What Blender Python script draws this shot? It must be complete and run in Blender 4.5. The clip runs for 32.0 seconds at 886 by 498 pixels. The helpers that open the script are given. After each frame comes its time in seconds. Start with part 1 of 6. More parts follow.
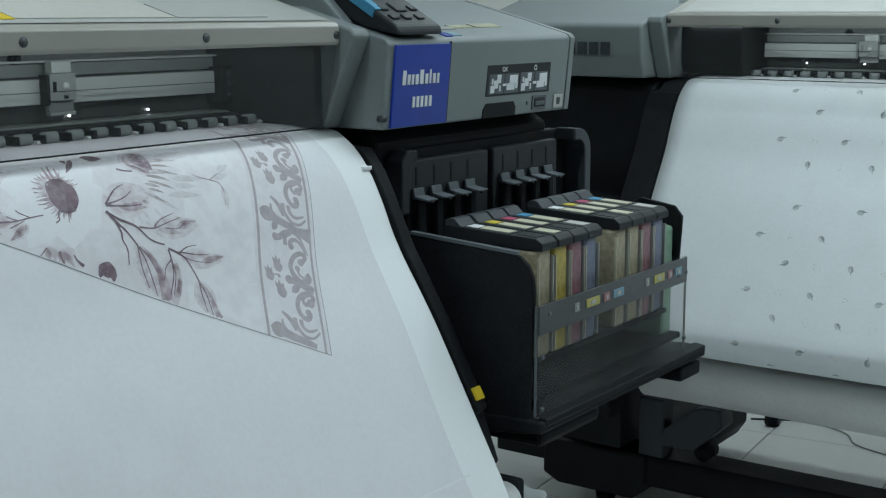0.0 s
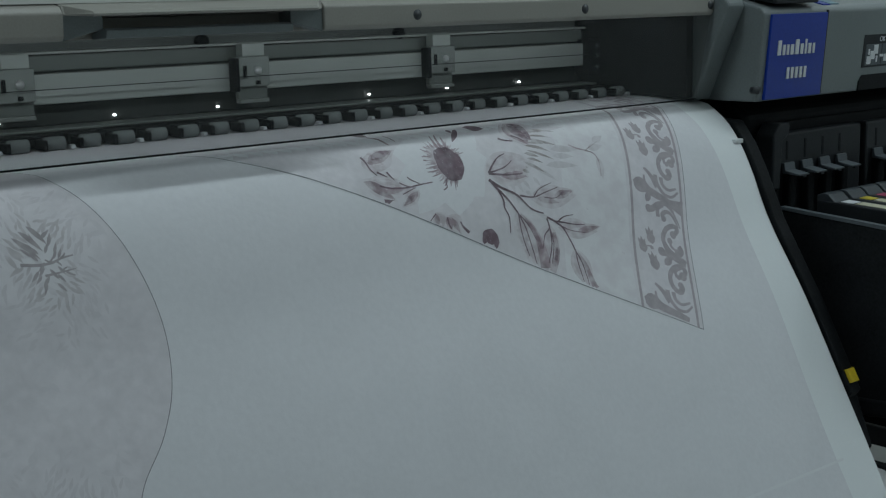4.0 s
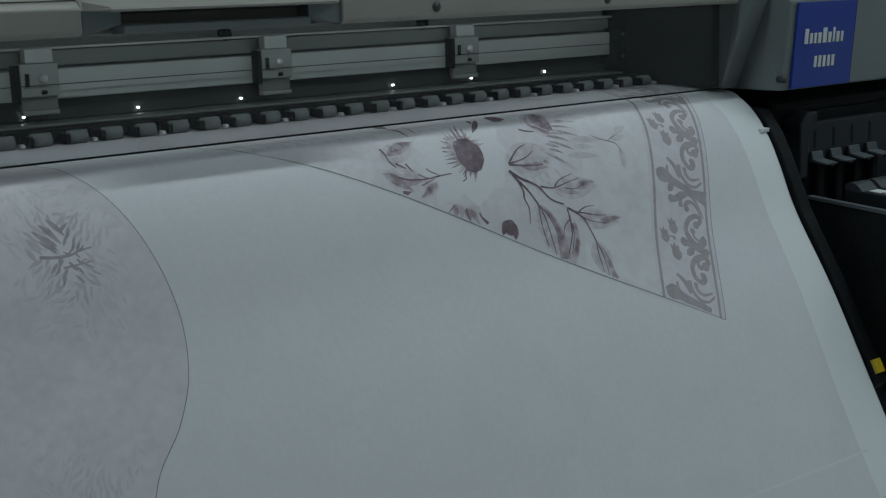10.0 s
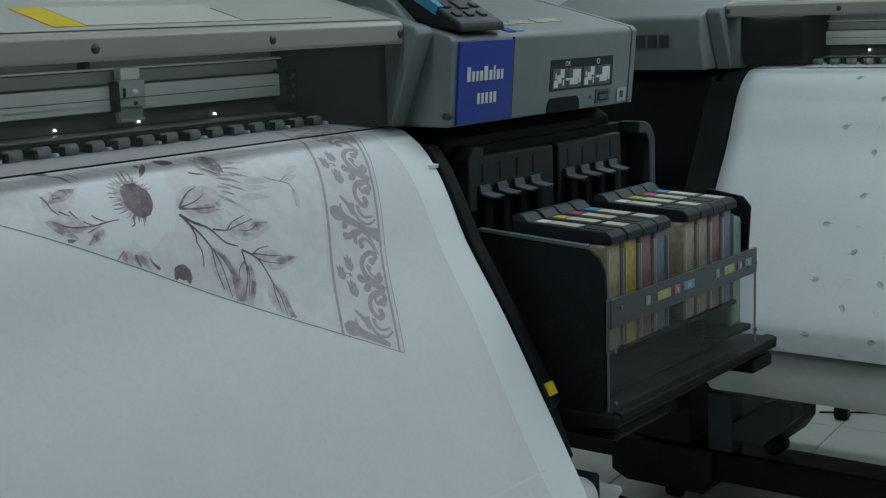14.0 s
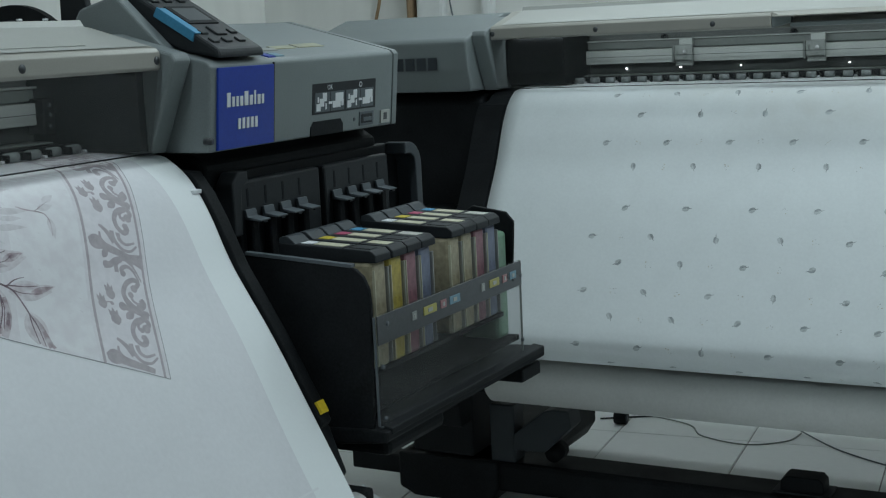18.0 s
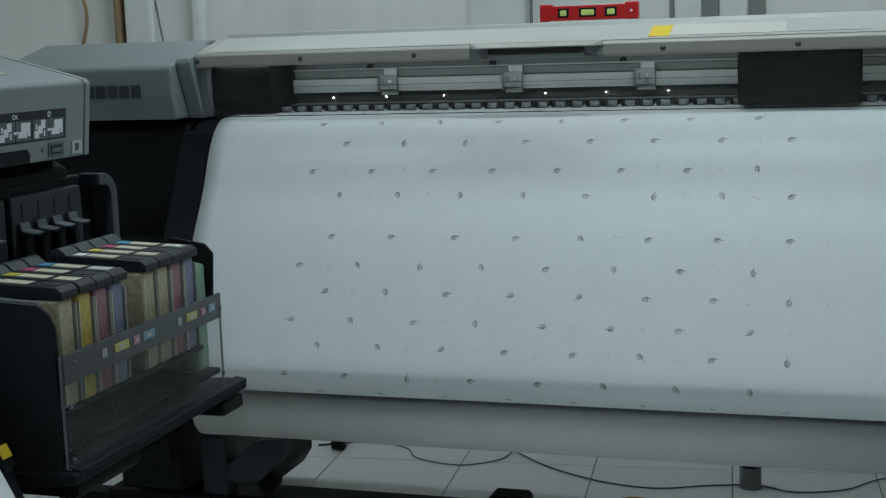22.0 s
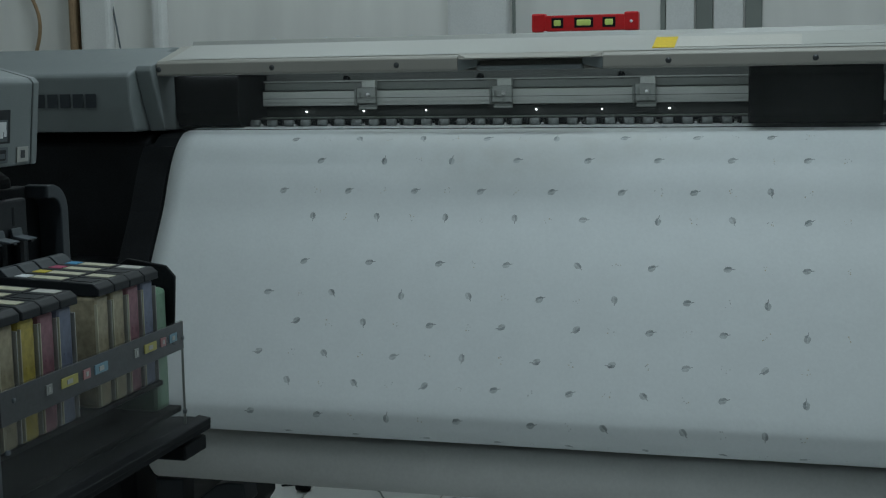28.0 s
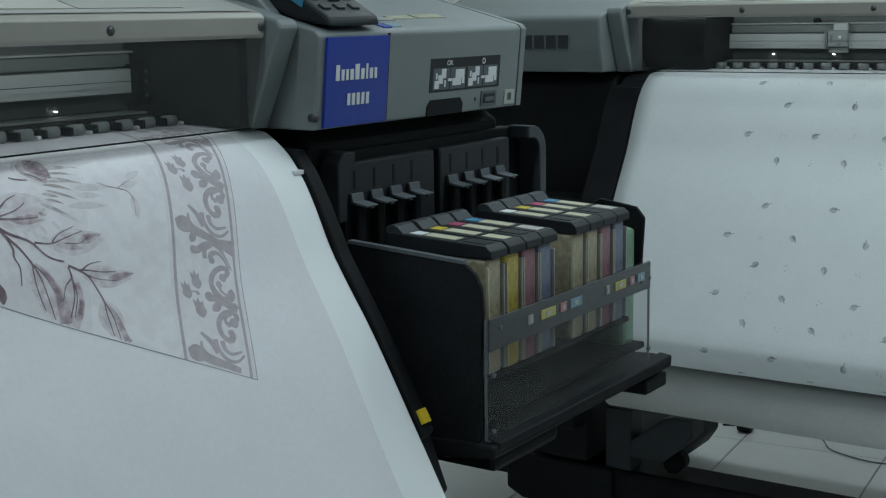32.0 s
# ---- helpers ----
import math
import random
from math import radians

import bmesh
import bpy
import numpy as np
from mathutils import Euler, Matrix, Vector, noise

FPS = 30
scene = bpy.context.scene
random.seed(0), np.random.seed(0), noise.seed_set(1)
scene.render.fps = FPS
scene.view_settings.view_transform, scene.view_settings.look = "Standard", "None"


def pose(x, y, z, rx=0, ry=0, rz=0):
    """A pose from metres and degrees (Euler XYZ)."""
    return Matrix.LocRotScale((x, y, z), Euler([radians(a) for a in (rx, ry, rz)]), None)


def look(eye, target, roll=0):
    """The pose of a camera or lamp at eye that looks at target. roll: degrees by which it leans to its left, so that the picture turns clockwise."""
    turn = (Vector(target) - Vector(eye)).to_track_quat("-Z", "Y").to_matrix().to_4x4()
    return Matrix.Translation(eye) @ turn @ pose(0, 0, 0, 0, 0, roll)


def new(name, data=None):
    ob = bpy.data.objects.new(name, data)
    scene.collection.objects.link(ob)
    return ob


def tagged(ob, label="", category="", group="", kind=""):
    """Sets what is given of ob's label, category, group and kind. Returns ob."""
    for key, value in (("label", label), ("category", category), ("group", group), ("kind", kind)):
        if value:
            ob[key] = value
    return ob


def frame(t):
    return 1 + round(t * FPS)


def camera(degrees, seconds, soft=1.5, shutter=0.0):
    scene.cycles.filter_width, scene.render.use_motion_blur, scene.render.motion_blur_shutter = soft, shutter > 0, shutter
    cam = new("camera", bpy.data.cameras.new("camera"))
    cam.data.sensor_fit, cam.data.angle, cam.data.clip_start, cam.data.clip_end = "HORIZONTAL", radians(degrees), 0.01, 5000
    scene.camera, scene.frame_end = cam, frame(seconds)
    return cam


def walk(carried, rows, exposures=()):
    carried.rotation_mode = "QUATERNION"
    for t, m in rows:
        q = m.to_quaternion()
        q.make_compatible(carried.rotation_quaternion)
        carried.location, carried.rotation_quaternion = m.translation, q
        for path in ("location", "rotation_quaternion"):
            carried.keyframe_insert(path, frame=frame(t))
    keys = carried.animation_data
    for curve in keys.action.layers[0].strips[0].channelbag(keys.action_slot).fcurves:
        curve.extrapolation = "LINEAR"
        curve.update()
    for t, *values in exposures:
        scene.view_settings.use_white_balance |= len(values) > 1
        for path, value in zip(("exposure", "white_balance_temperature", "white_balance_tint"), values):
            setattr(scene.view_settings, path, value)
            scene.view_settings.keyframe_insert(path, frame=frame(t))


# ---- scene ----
cam = camera(36.41, 32.0, soft=1.2)
PATH = [
    (0, (0.5986, -2.9230, 1.2534), (-0.5394, -1.3155, 0.9053), -0.065),
    (0.5, (0.5998, -2.9290, 1.2553), (-0.5819, -1.3566, 0.8932), 0.286),
    (1, (0.6082, -2.9357, 1.2569), (-0.6152, -1.3953, 0.8957), 0.172),
    (1.5, (0.6020, -2.9419, 1.2531), (-0.6664, -1.4383, 0.8922), -0.338),
    (2, (0.5879, -2.9497, 1.2548), (-0.7184, -1.4812, 0.8846), -0.178),
    (2.5, (0.5740, -2.9533, 1.2488), (-0.7751, -1.5238, 0.8794), -0.411),
    (3, (0.5692, -2.9620, 1.2483), (-0.8318, -1.5834, 0.8784), -0.360),
    (3.5, (0.5459, -2.9685, 1.2498), (-0.8921, -1.6303, 0.8735), -0.817),
    (4, (0.5408, -2.9734, 1.2398), (-0.9378, -1.6781, 0.8710), -1.274),
    (4.5, (0.5288, -2.9862, 1.2565), (-1.0020, -1.7583, 0.8708), -0.908),
    (6.5, (0.5219, -3.0036, 1.2601), (-1.1827, -2.0349, 0.8649), -1.186),
    (7, (0.5218, -3.0024, 1.2483), (-1.1699, -2.0057, 0.8679), -1.607),
    (7.5, (0.5235, -2.9991, 1.2453), (-1.1495, -1.9684, 0.8728), -1.622),
    (8, (0.5235, -2.9899, 1.2421), (-1.1121, -1.9007, 0.8701), -1.510),
    (8.5, (0.5254, -2.9863, 1.2441), (-1.0735, -1.8443, 0.8707), -1.298),
    (9, (0.5301, -2.9836, 1.2411), (-1.0375, -1.8006, 0.8625), -1.431),
    (9.5, (0.5608, -2.9609, 1.2418), (-0.9850, -1.7518, 0.8567), -1.535),
    (10, (0.5689, -2.9521, 1.2493), (-0.9535, -1.7156, 0.8580), -1.636),
    (10.5, (0.5514, -2.9451, 1.2450), (-0.9351, -1.6588, 0.8768), -2.120),
    (11, (0.5555, -2.9371, 1.2493), (-0.8972, -1.6140, 0.8764), -1.890),
    (11.5, (0.5495, -2.9344, 1.2491), (-0.8384, -1.5415, 0.8839), -1.628),
    (12, (0.5662, -2.9298, 1.2476), (-0.7536, -1.4721, 0.8827), -1.473),
    (12.5, (0.5706, -2.9341, 1.2413), (-0.6953, -1.4268, 0.8871), -1.703),
    (13, (0.5781, -2.9337, 1.2424), (-0.6410, -1.3862, 0.8972), -1.829),
    (13.5, (0.5763, -2.9325, 1.2430), (-0.6331, -1.3771, 0.8992), -1.936),
    (15.5, (0.6041, -2.9494, 1.2483), (-0.5256, -1.3327, 0.9168), -2.150),
    (16, (0.6111, -2.9460, 1.2431), (-0.4761, -1.2998, 0.9143), -2.489),
    (16.5, (0.6238, -2.9450, 1.2407), (-0.4213, -1.2717, 0.9125), -2.557),
    (17, (0.6248, -2.9382, 1.2429), (-0.3848, -1.2435, 0.9134), -2.499),
    (17.5, (0.6297, -2.9375, 1.2406), (-0.3498, -1.2228, 0.9243), -2.501),
    (18, (0.6385, -2.9361, 1.2404), (-0.3165, -1.2077, 0.9230), -2.768),
    (18.5, (0.6407, -2.9321, 1.2398), (-0.2999, -1.1971, 0.9158), -2.714),
    (19, (0.6486, -2.9292, 1.2406), (-0.2712, -1.1816, 0.9246), -2.560),
    (19.5, (0.6562, -2.9280, 1.2395), (-0.2196, -1.1585, 0.9200), -2.463),
    (20, (0.6699, -2.9287, 1.2417), (-0.1700, -1.1432, 0.9152), -1.992),
    (20.5, (0.6753, -2.9198, 1.2433), (-0.1058, -1.1091, 0.9100), -2.088),
    (21, (0.6802, -2.9186, 1.2424), (-0.0600, -1.0900, 0.9131), -2.202),
    (21.5, (0.6886, -2.9220, 1.2530), (0.0217, -1.0650, 0.9262), -1.893),
    (22, (0.6938, -2.9127, 1.2535), (0.1000, -1.0268, 0.9526), -1.884),
    (22.5, (0.7119, -2.9157, 1.2542), (0.1924, -1.0081, 0.9527), -1.848),
    (23, (0.7061, -2.9171, 1.2539), (0.2652, -0.9889, 0.9582), -1.554),
    (23.5, (0.6843, -2.8194, 1.2387), (0.3244, -0.8727, 0.9545), -1.262),
    (24, (0.7013, -2.7396, 1.2020), (0.3762, -0.7838, 0.9389), -1.412),
    (24.5, (0.7123, -2.7116, 1.1989), (0.4328, -0.7470, 0.9496), -1.336),
    (26.5, (0.6689, -2.6909, 1.2464), (0.4110, -0.7273, 0.9676), -0.180),
    (27, (0.6235, -2.7046, 1.2204), (0.2867, -0.7510, 0.9557), -0.700),
    (27.5, (0.6021, -2.7083, 1.2276), (0.1774, -0.7724, 0.9597), -0.999),
    (28, (0.5662, -2.6942, 1.2081), (0.0347, -0.7832, 0.9521), -0.955),
    (28.5, (0.5530, -2.7042, 1.2127), (-0.0441, -0.8134, 0.9510), -0.780),
    (29, (0.5398, -2.7103, 1.2135), (-0.1179, -0.8415, 0.9398), -0.511),
    (29.5, (0.5558, -2.7375, 1.2379), (-0.2237, -0.9191, 0.9449), -0.788),
    (30, (0.5449, -2.7365, 1.2382), (-0.3563, -0.9759, 0.9410), -0.997),
    (30.5, (0.5430, -2.7400, 1.2402), (-0.4494, -1.0284, 0.9476), -0.954),
    (31, (0.5437, -2.7542, 1.2402), (-0.5067, -1.0789, 0.9405), -0.693),
    (31.5, (0.5434, -2.7612, 1.2355), (-0.5312, -1.1065, 0.9076), -1.024),
    (32, (0.5398, -2.7672, 1.2343), (-0.5638, -1.1353, 0.8890), -0.902),
]
EXPOSURES = [(0, -0.32, 6500, 10), (1, -0.54, 6500, 10), (2, -0.74, 6500, 10), (3, -0.99, 6500, 10), (4, -1.21, 6500, 10), (7, -1.3, 6500, 10), (9, -1.27, 6500, 10), (11, -1.32, 6500, 10), (12, -1.34, 6500, 10), (13, -1.0, 6500, 10), (16, -0.79, 6500, 10), (18, -0.64, 6500, 10), (19, -0.6, 6500, 10), (20, -0.64, 6500, 10), (21, -0.63, 6500, 10), (22, -0.76, 6500, 10), (23, -1.09, 6500, 10), (24, -1.20, 6500, 10), (27, -1.17, 6500, 10), (28, -1.24, 6500, 10), (29, -1.02, 6500, 10), (30, -0.7, 6500, 10), (31, -0.64, 6500, 10), (32, -0.64, 6500, 10)]
walk(cam, [(t, look(eye, target, roll)) for t, eye, target, roll in PATH], EXPOSURES)
A_X, A_Y, A_YAW = -0.6403, -2.2525, 89.98

# ---------------------------------------------------------------- light and sky
world = bpy.data.worlds.new("room_air")
world.use_nodes = True
scene.world = world
world.node_tree.nodes["Background"].inputs[0].default_value = (0.55, 0.68, 0.72, 1)
world.node_tree.nodes["Background"].inputs[1].default_value = 0.10


def tube_lamp(x, y, sx, sy, power, z=2.78):
    d = bpy.data.lights.new("tube_glow", "AREA")
    d.shape, d.size, d.size_y, d.energy, d.color = "RECTANGLE", sx, sy, power, (0.80, 0.95, 1.0)
    o = new("tube_glow", d)
    o.matrix_world = pose(x, y, z)
    return o


# unseen lamps: second and fourth placed by shadow edges, others added to balance brightness
LAMPS = [(0.50, -0.50, 1.2, 0.2), (0.20, 0.235, 1.2, 0.04), (2.1, 0.1, 1.2, 0.2), (-0.435, -2.28, 0.04, 1.2), (2.0, -3.9, 1.2, 0.2), (-1.0, 0.78, 0.6, 0.15)]
POWER = [26, 14, 10.5, 20, 8, 15]
for (lx, ly, lsx, lsy), lp in zip(LAMPS, POWER):
    tube_lamp(lx, ly, lsx, lsy, lp)


# ---------------------------------------------------------------- materials
def mat(name, color, rough=0.5, metal=0.0, var=0.12, fine=180.0, coarse=9.0, bump=0.0, spec=0.5, island=0.0, trans=0.0, ior=1.45, alpha=1.0, emit=0.0, rvar=0.08, patch=0.0, pscale=75.0, under=(0.695, 0.675, 0.705), stretch=None):
    m = bpy.data.materials.new(name)
    m.use_nodes = True
    nt = m.node_tree
    b = nt.nodes["Principled BSDF"]
    b.inputs["Roughness"].default_value = rough
    b.inputs["Metallic"].default_value = metal
    b.inputs["Specular IOR Level"].default_value = spec
    b.inputs["IOR"].default_value = ior
    b.inputs["Transmission Weight"].default_value = trans
    b.inputs["Alpha"].default_value = alpha
    if emit:
        b.inputs["Emission Color"].default_value = (*color, 1)
        b.inputs["Emission Strength"].default_value = emit
    co = nt.nodes.new("ShaderNodeTexCoord")
    n1 = nt.nodes.new("ShaderNodeTexNoise")
    n1.inputs["Scale"].default_value, n1.inputs["Detail"].default_value = coarse, 5
    n2 = nt.nodes.new("ShaderNodeTexNoise")
    n2.inputs["Scale"].default_value, n2.inputs["Detail"].default_value = fine, 3
    add = nt.nodes.new("ShaderNodeMath")
    add.operation = "ADD"
    where = co.outputs["Object"]
    if stretch:
        mp = nt.nodes.new("ShaderNodeMapping")
        mp.inputs["Scale"].default_value = stretch
        nt.links.new(where, mp.inputs["Vector"])
        where = mp.outputs["Vector"]
    for n in (n1, n2):
        nt.links.new(where, n.inputs["Vector"])
    nt.links.new(n1.outputs["Fac"], add.inputs[0])
    nt.links.new(n2.outputs["Fac"], add.inputs[1])
    mr = nt.nodes.new("ShaderNodeMapRange")
    mr.inputs["From Min"].default_value, mr.inputs["From Max"].default_value = 0.7, 1.3
    mr.inputs["To Min"].default_value, mr.inputs["To Max"].default_value = 1 - var, 1 + var
    nt.links.new(add.outputs[0], mr.inputs["Value"])
    last = mr.outputs["Result"]
    if island:
        oi = nt.nodes.new("ShaderNodeObjectInfo")
        m2 = nt.nodes.new("ShaderNodeMapRange")
        m2.inputs["To Min"].default_value, m2.inputs["To Max"].default_value = 1 - island, 1 + island
        nt.links.new(oi.outputs["Random"], m2.inputs["Value"])
        mu = nt.nodes.new("ShaderNodeMath")
        mu.operation = "MULTIPLY"
        nt.links.new(last, mu.inputs[0])
        nt.links.new(m2.outputs["Result"], mu.inputs[1])
        last = mu.outputs[0]
    mix = nt.nodes.new("ShaderNodeVectorMath")
    mix.operation = "SCALE"
    mix.inputs[0].default_value = color
    nt.links.new(last, mix.inputs["Scale"])
    nt.links.new(mix.outputs[0], b.inputs["Base Color"])
    rr = nt.nodes.new("ShaderNodeMapRange")
    rr.inputs["From Min"].default_value, rr.inputs["From Max"].default_value = 0.3, 0.7
    rr.inputs["To Min"].default_value, rr.inputs["To Max"].default_value = max(0.02, rough - rvar), min(1, rough + rvar)
    nt.links.new(n1.outputs["Fac"], rr.inputs["Value"])
    nt.links.new(rr.outputs["Result"], b.inputs["Roughness"])
    if patch:
        n3 = nt.nodes.new("ShaderNodeTexNoise")
        n3.inputs["Scale"].default_value, n3.inputs["Detail"].default_value = pscale, 6
        nt.links.new(co.outputs["Object"], n3.inputs["Vector"])
        ar = nt.nodes.new("ShaderNodeMapRange")
        ar.inputs["From Min"].default_value, ar.inputs["From Max"].default_value = 0.36, 0.58
        ar.inputs["To Min"].default_value, ar.inputs["To Max"].default_value = 1 - patch, 1.0
        nt.links.new(n3.outputs["Fac"], ar.inputs["Value"])
        thin = nt.nodes.new("ShaderNodeMix")
        thin.data_type = "RGBA"
        thin.inputs["A"].default_value = (*under, 1)
        nt.links.new(ar.outputs["Result"], thin.inputs["Factor"])
        nt.links.new(mix.outputs[0], thin.inputs["B"])
        nt.links.new(thin.outputs["Result"], b.inputs["Base Color"])
    if bump:
        bp = nt.nodes.new("ShaderNodeBump")
        bp.inputs["Strength"].default_value, bp.inputs["Distance"].default_value = bump, 0.002
        nt.links.new(n2.outputs["Fac"], bp.inputs["Height"])
        nt.links.new(bp.outputs["Normal"], b.inputs["Normal"])
    return m


def soft_spots(m, color, spots, strength, scale):
    """Lays soft spots of another colour into a material, for painted shade and for print clearings: spots are (x, z,
    half width, half height) on a sheet, and fade out from their middles.
    """
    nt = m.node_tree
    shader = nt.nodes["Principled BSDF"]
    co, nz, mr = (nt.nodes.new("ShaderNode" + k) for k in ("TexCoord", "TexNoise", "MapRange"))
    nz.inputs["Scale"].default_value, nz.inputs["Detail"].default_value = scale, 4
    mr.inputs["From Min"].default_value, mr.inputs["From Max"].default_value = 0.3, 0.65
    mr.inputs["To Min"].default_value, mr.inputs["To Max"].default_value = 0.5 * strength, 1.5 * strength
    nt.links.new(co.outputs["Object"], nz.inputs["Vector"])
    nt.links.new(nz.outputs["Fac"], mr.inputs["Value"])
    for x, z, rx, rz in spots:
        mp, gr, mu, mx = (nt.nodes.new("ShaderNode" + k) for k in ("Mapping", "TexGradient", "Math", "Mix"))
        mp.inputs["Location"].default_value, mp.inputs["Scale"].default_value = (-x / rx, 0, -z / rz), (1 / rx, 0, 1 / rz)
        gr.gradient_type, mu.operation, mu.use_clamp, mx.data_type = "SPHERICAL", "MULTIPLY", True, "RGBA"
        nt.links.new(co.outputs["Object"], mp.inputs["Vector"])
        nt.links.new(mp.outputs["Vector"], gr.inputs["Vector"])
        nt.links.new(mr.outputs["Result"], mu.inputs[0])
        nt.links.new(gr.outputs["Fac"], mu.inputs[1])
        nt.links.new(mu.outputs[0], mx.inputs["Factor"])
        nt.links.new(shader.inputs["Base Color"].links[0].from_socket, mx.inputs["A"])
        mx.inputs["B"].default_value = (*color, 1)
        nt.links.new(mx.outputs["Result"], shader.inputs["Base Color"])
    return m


M_GREY = mat("grey_plastic", (0.19, 0.215, 0.218), 0.5, var=0.10, fine=520, coarse=6, bump=0.22)
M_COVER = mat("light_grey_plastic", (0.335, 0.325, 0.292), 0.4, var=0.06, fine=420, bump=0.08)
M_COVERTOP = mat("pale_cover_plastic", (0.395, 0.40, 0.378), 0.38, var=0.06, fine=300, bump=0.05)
M_BLACK = mat("black_plastic", (0.013, 0.0145, 0.016), 0.55, spec=0.12, var=0.35, fine=300, coarse=14, bump=0.12)
M_BLACKM = mat("black_metal", (0.013, 0.0145, 0.016), 0.5, spec=0.14, var=0.35, fine=260, coarse=12, bump=0.06)
M_CARR = mat("matt_black_cover", (0.007, 0.0075, 0.008), 0.7, spec=0.08, var=0.1, fine=60, coarse=12)
M_DARK = mat("dark_grey_plastic", (0.020, 0.023, 0.026), 0.5, spec=0.3, var=0.2, fine=300, bump=0.1)
M_DARK2 = mat("slate_lever_plastic", (0.045, 0.053, 0.060), 0.45, spec=0.3, var=0.15, fine=300)
M_MID = mat("mid_grey_plastic", (0.085, 0.10, 0.112), 0.45, var=0.15, fine=300, bump=0.08)
M_RAIL = mat("satin_rail_metal", (0.58, 0.61, 0.58), 0.45, 0.15, var=0.1, fine=500, coarse=5)
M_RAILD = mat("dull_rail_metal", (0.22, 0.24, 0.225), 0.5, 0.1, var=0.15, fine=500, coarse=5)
M_BRKT = mat("pale_bracket_metal", (0.345, 0.368, 0.35), 0.45, 0.1, var=0.1, fine=300)
M_STEEL = mat("bright_steel", (0.90, 0.91, 0.91), 0.30, 0.4, var=0.08, fine=300)
# lower rail colour is darkened to carry the shade low in the recess
M_LOWRAIL = mat("shade_dark_lower_rail", (0.050, 0.056, 0.053), 0.5, var=0.15, fine=300)
M_ROLLER = mat("pale_roller_rubber", (0.22, 0.24, 0.24), 0.6, var=0.1)
M_PAPER = mat("transfer_paper", (0.730, 0.768, 0.78), 0.72, var=0.028, fine=150, coarse=16, bump=0.10, spec=0.3)
# the spots paint the shade of handle brow and cover onto the sheet
M_PAPERB = soft_spots(mat("shade_toned_paper", (0.730, 0.768, 0.78), 0.72, var=0.028, fine=150, coarse=16, bump=0.10, spec=0.3), (0.58, 0.585, 0.555),
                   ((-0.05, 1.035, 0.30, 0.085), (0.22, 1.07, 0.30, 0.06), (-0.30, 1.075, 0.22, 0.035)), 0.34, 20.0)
M_PAPERA = mat("lilac_white_paper", (0.735, 0.738, 0.765), 0.72, var=0.03, fine=150, coarse=14, bump=0.10, spec=0.3)
M_MARGIN = mat("bare_paper_margin", (0.82, 0.85, 0.86), 0.5, var=0.012, fine=200)
M_CREASE = mat("paper_crease_sheen", (0.775, 0.785, 0.805), 0.6, var=0.02, fine=200)
# same paper, greyed for the shadow that falls on the take-up roll
M_ROLLP = mat("shaded_roll_paper", (0.60, 0.605, 0.59), 0.75, var=0.05, fine=150, coarse=10, bump=0.08, spec=0.3)
M_INKD = mat("dark_mauve_ink", (0.185, 0.135, 0.158), 0.75, var=0.3, fine=120, coarse=40, spec=0.2, patch=0.15)
M_INKM = mat("mid_mauve_ink", (0.355, 0.285, 0.312), 0.75, var=0.25, fine=120, coarse=40, spec=0.2, patch=0.6)
M_INKL = mat("pale_mauve_ink", (0.535, 0.485, 0.515), 0.75, var=0.10, fine=120, coarse=26, spec=0.2, patch=0.75)
M_INKH = mat("ghost_fern_ink", (0.60, 0.575, 0.60), 0.75, var=0.10, fine=120, coarse=26, spec=0.2, patch=0.6)
M_INKDM = mat("deep_mauve_ink", (0.245, 0.185, 0.212), 0.75, var=0.3, fine=120, coarse=40, spec=0.2, patch=0.4)
M_BLEED = mat("watery_mauve_ink", (0.605, 0.565, 0.592), 0.75, var=0.10, fine=120, coarse=30, spec=0.2, patch=0.9)
M_INKG = mat("faint_taupe_ink", (0.345, 0.312, 0.31), 0.75, var=0.18, fine=120, coarse=30, spec=0.2, patch=0.6)
M_WASHS = mat("speckled_wash_ink", (0.745, 0.742, 0.765), 0.75, var=0.02, spec=0.2, patch=1.0, pscale=48.0)
M_TINT = mat("faint_tint_ink", (0.695, 0.675, 0.705), 0.75, var=0.07, fine=90, coarse=22, spec=0.2)
M_TINT3 = mat("hazy_leaf_ink", (0.684, 0.663, 0.692), 0.75, var=0.06, fine=90, coarse=22, spec=0.2)
M_INKB = mat("scroll_ink", (0.43, 0.39, 0.415), 0.75, var=0.10, fine=120, coarse=30, spec=0.2)
M_LINE = mat("outline_ink", (0.22, 0.22, 0.235), 0.75, var=0.2)
M_LEAF = mat("slate_leaf_ink", (0.285, 0.315, 0.325), 0.75, var=0.3, fine=160, coarse=60, spec=0.2, patch=0.35, under=(0.730, 0.768, 0.78))
M_LEAFP = mat("pale_leaf_ink", (0.44, 0.475, 0.485), 0.75, var=0.2, fine=160, coarse=60, spec=0.2, patch=0.5, under=(0.730, 0.768, 0.78))
M_TINT2 = mat("faint_foliage_ink", (0.640, 0.616, 0.642), 0.75, var=0.06, fine=90, coarse=18, spec=0.2, patch=0.6)
M_FOLM = mat("mid_foliage_ink", (0.575, 0.545, 0.562), 0.75, var=0.12, fine=120, coarse=26, spec=0.2, patch=0.35)
M_FOLD = mat("dark_foliage_ink", (0.39, 0.355, 0.37), 0.75, var=0.15, fine=120, coarse=26, spec=0.2, patch=0.2)
M_DOTY = mat("ochre_dot_ink", (0.50, 0.46, 0.36), 0.75)
M_DOTG = mat("grey_dot_ink", (0.48, 0.50, 0.51), 0.75)
M_BLUE = mat("blue_label", (0.010, 0.042, 0.33), 0.4, var=0.12, fine=200, bump=0.03)
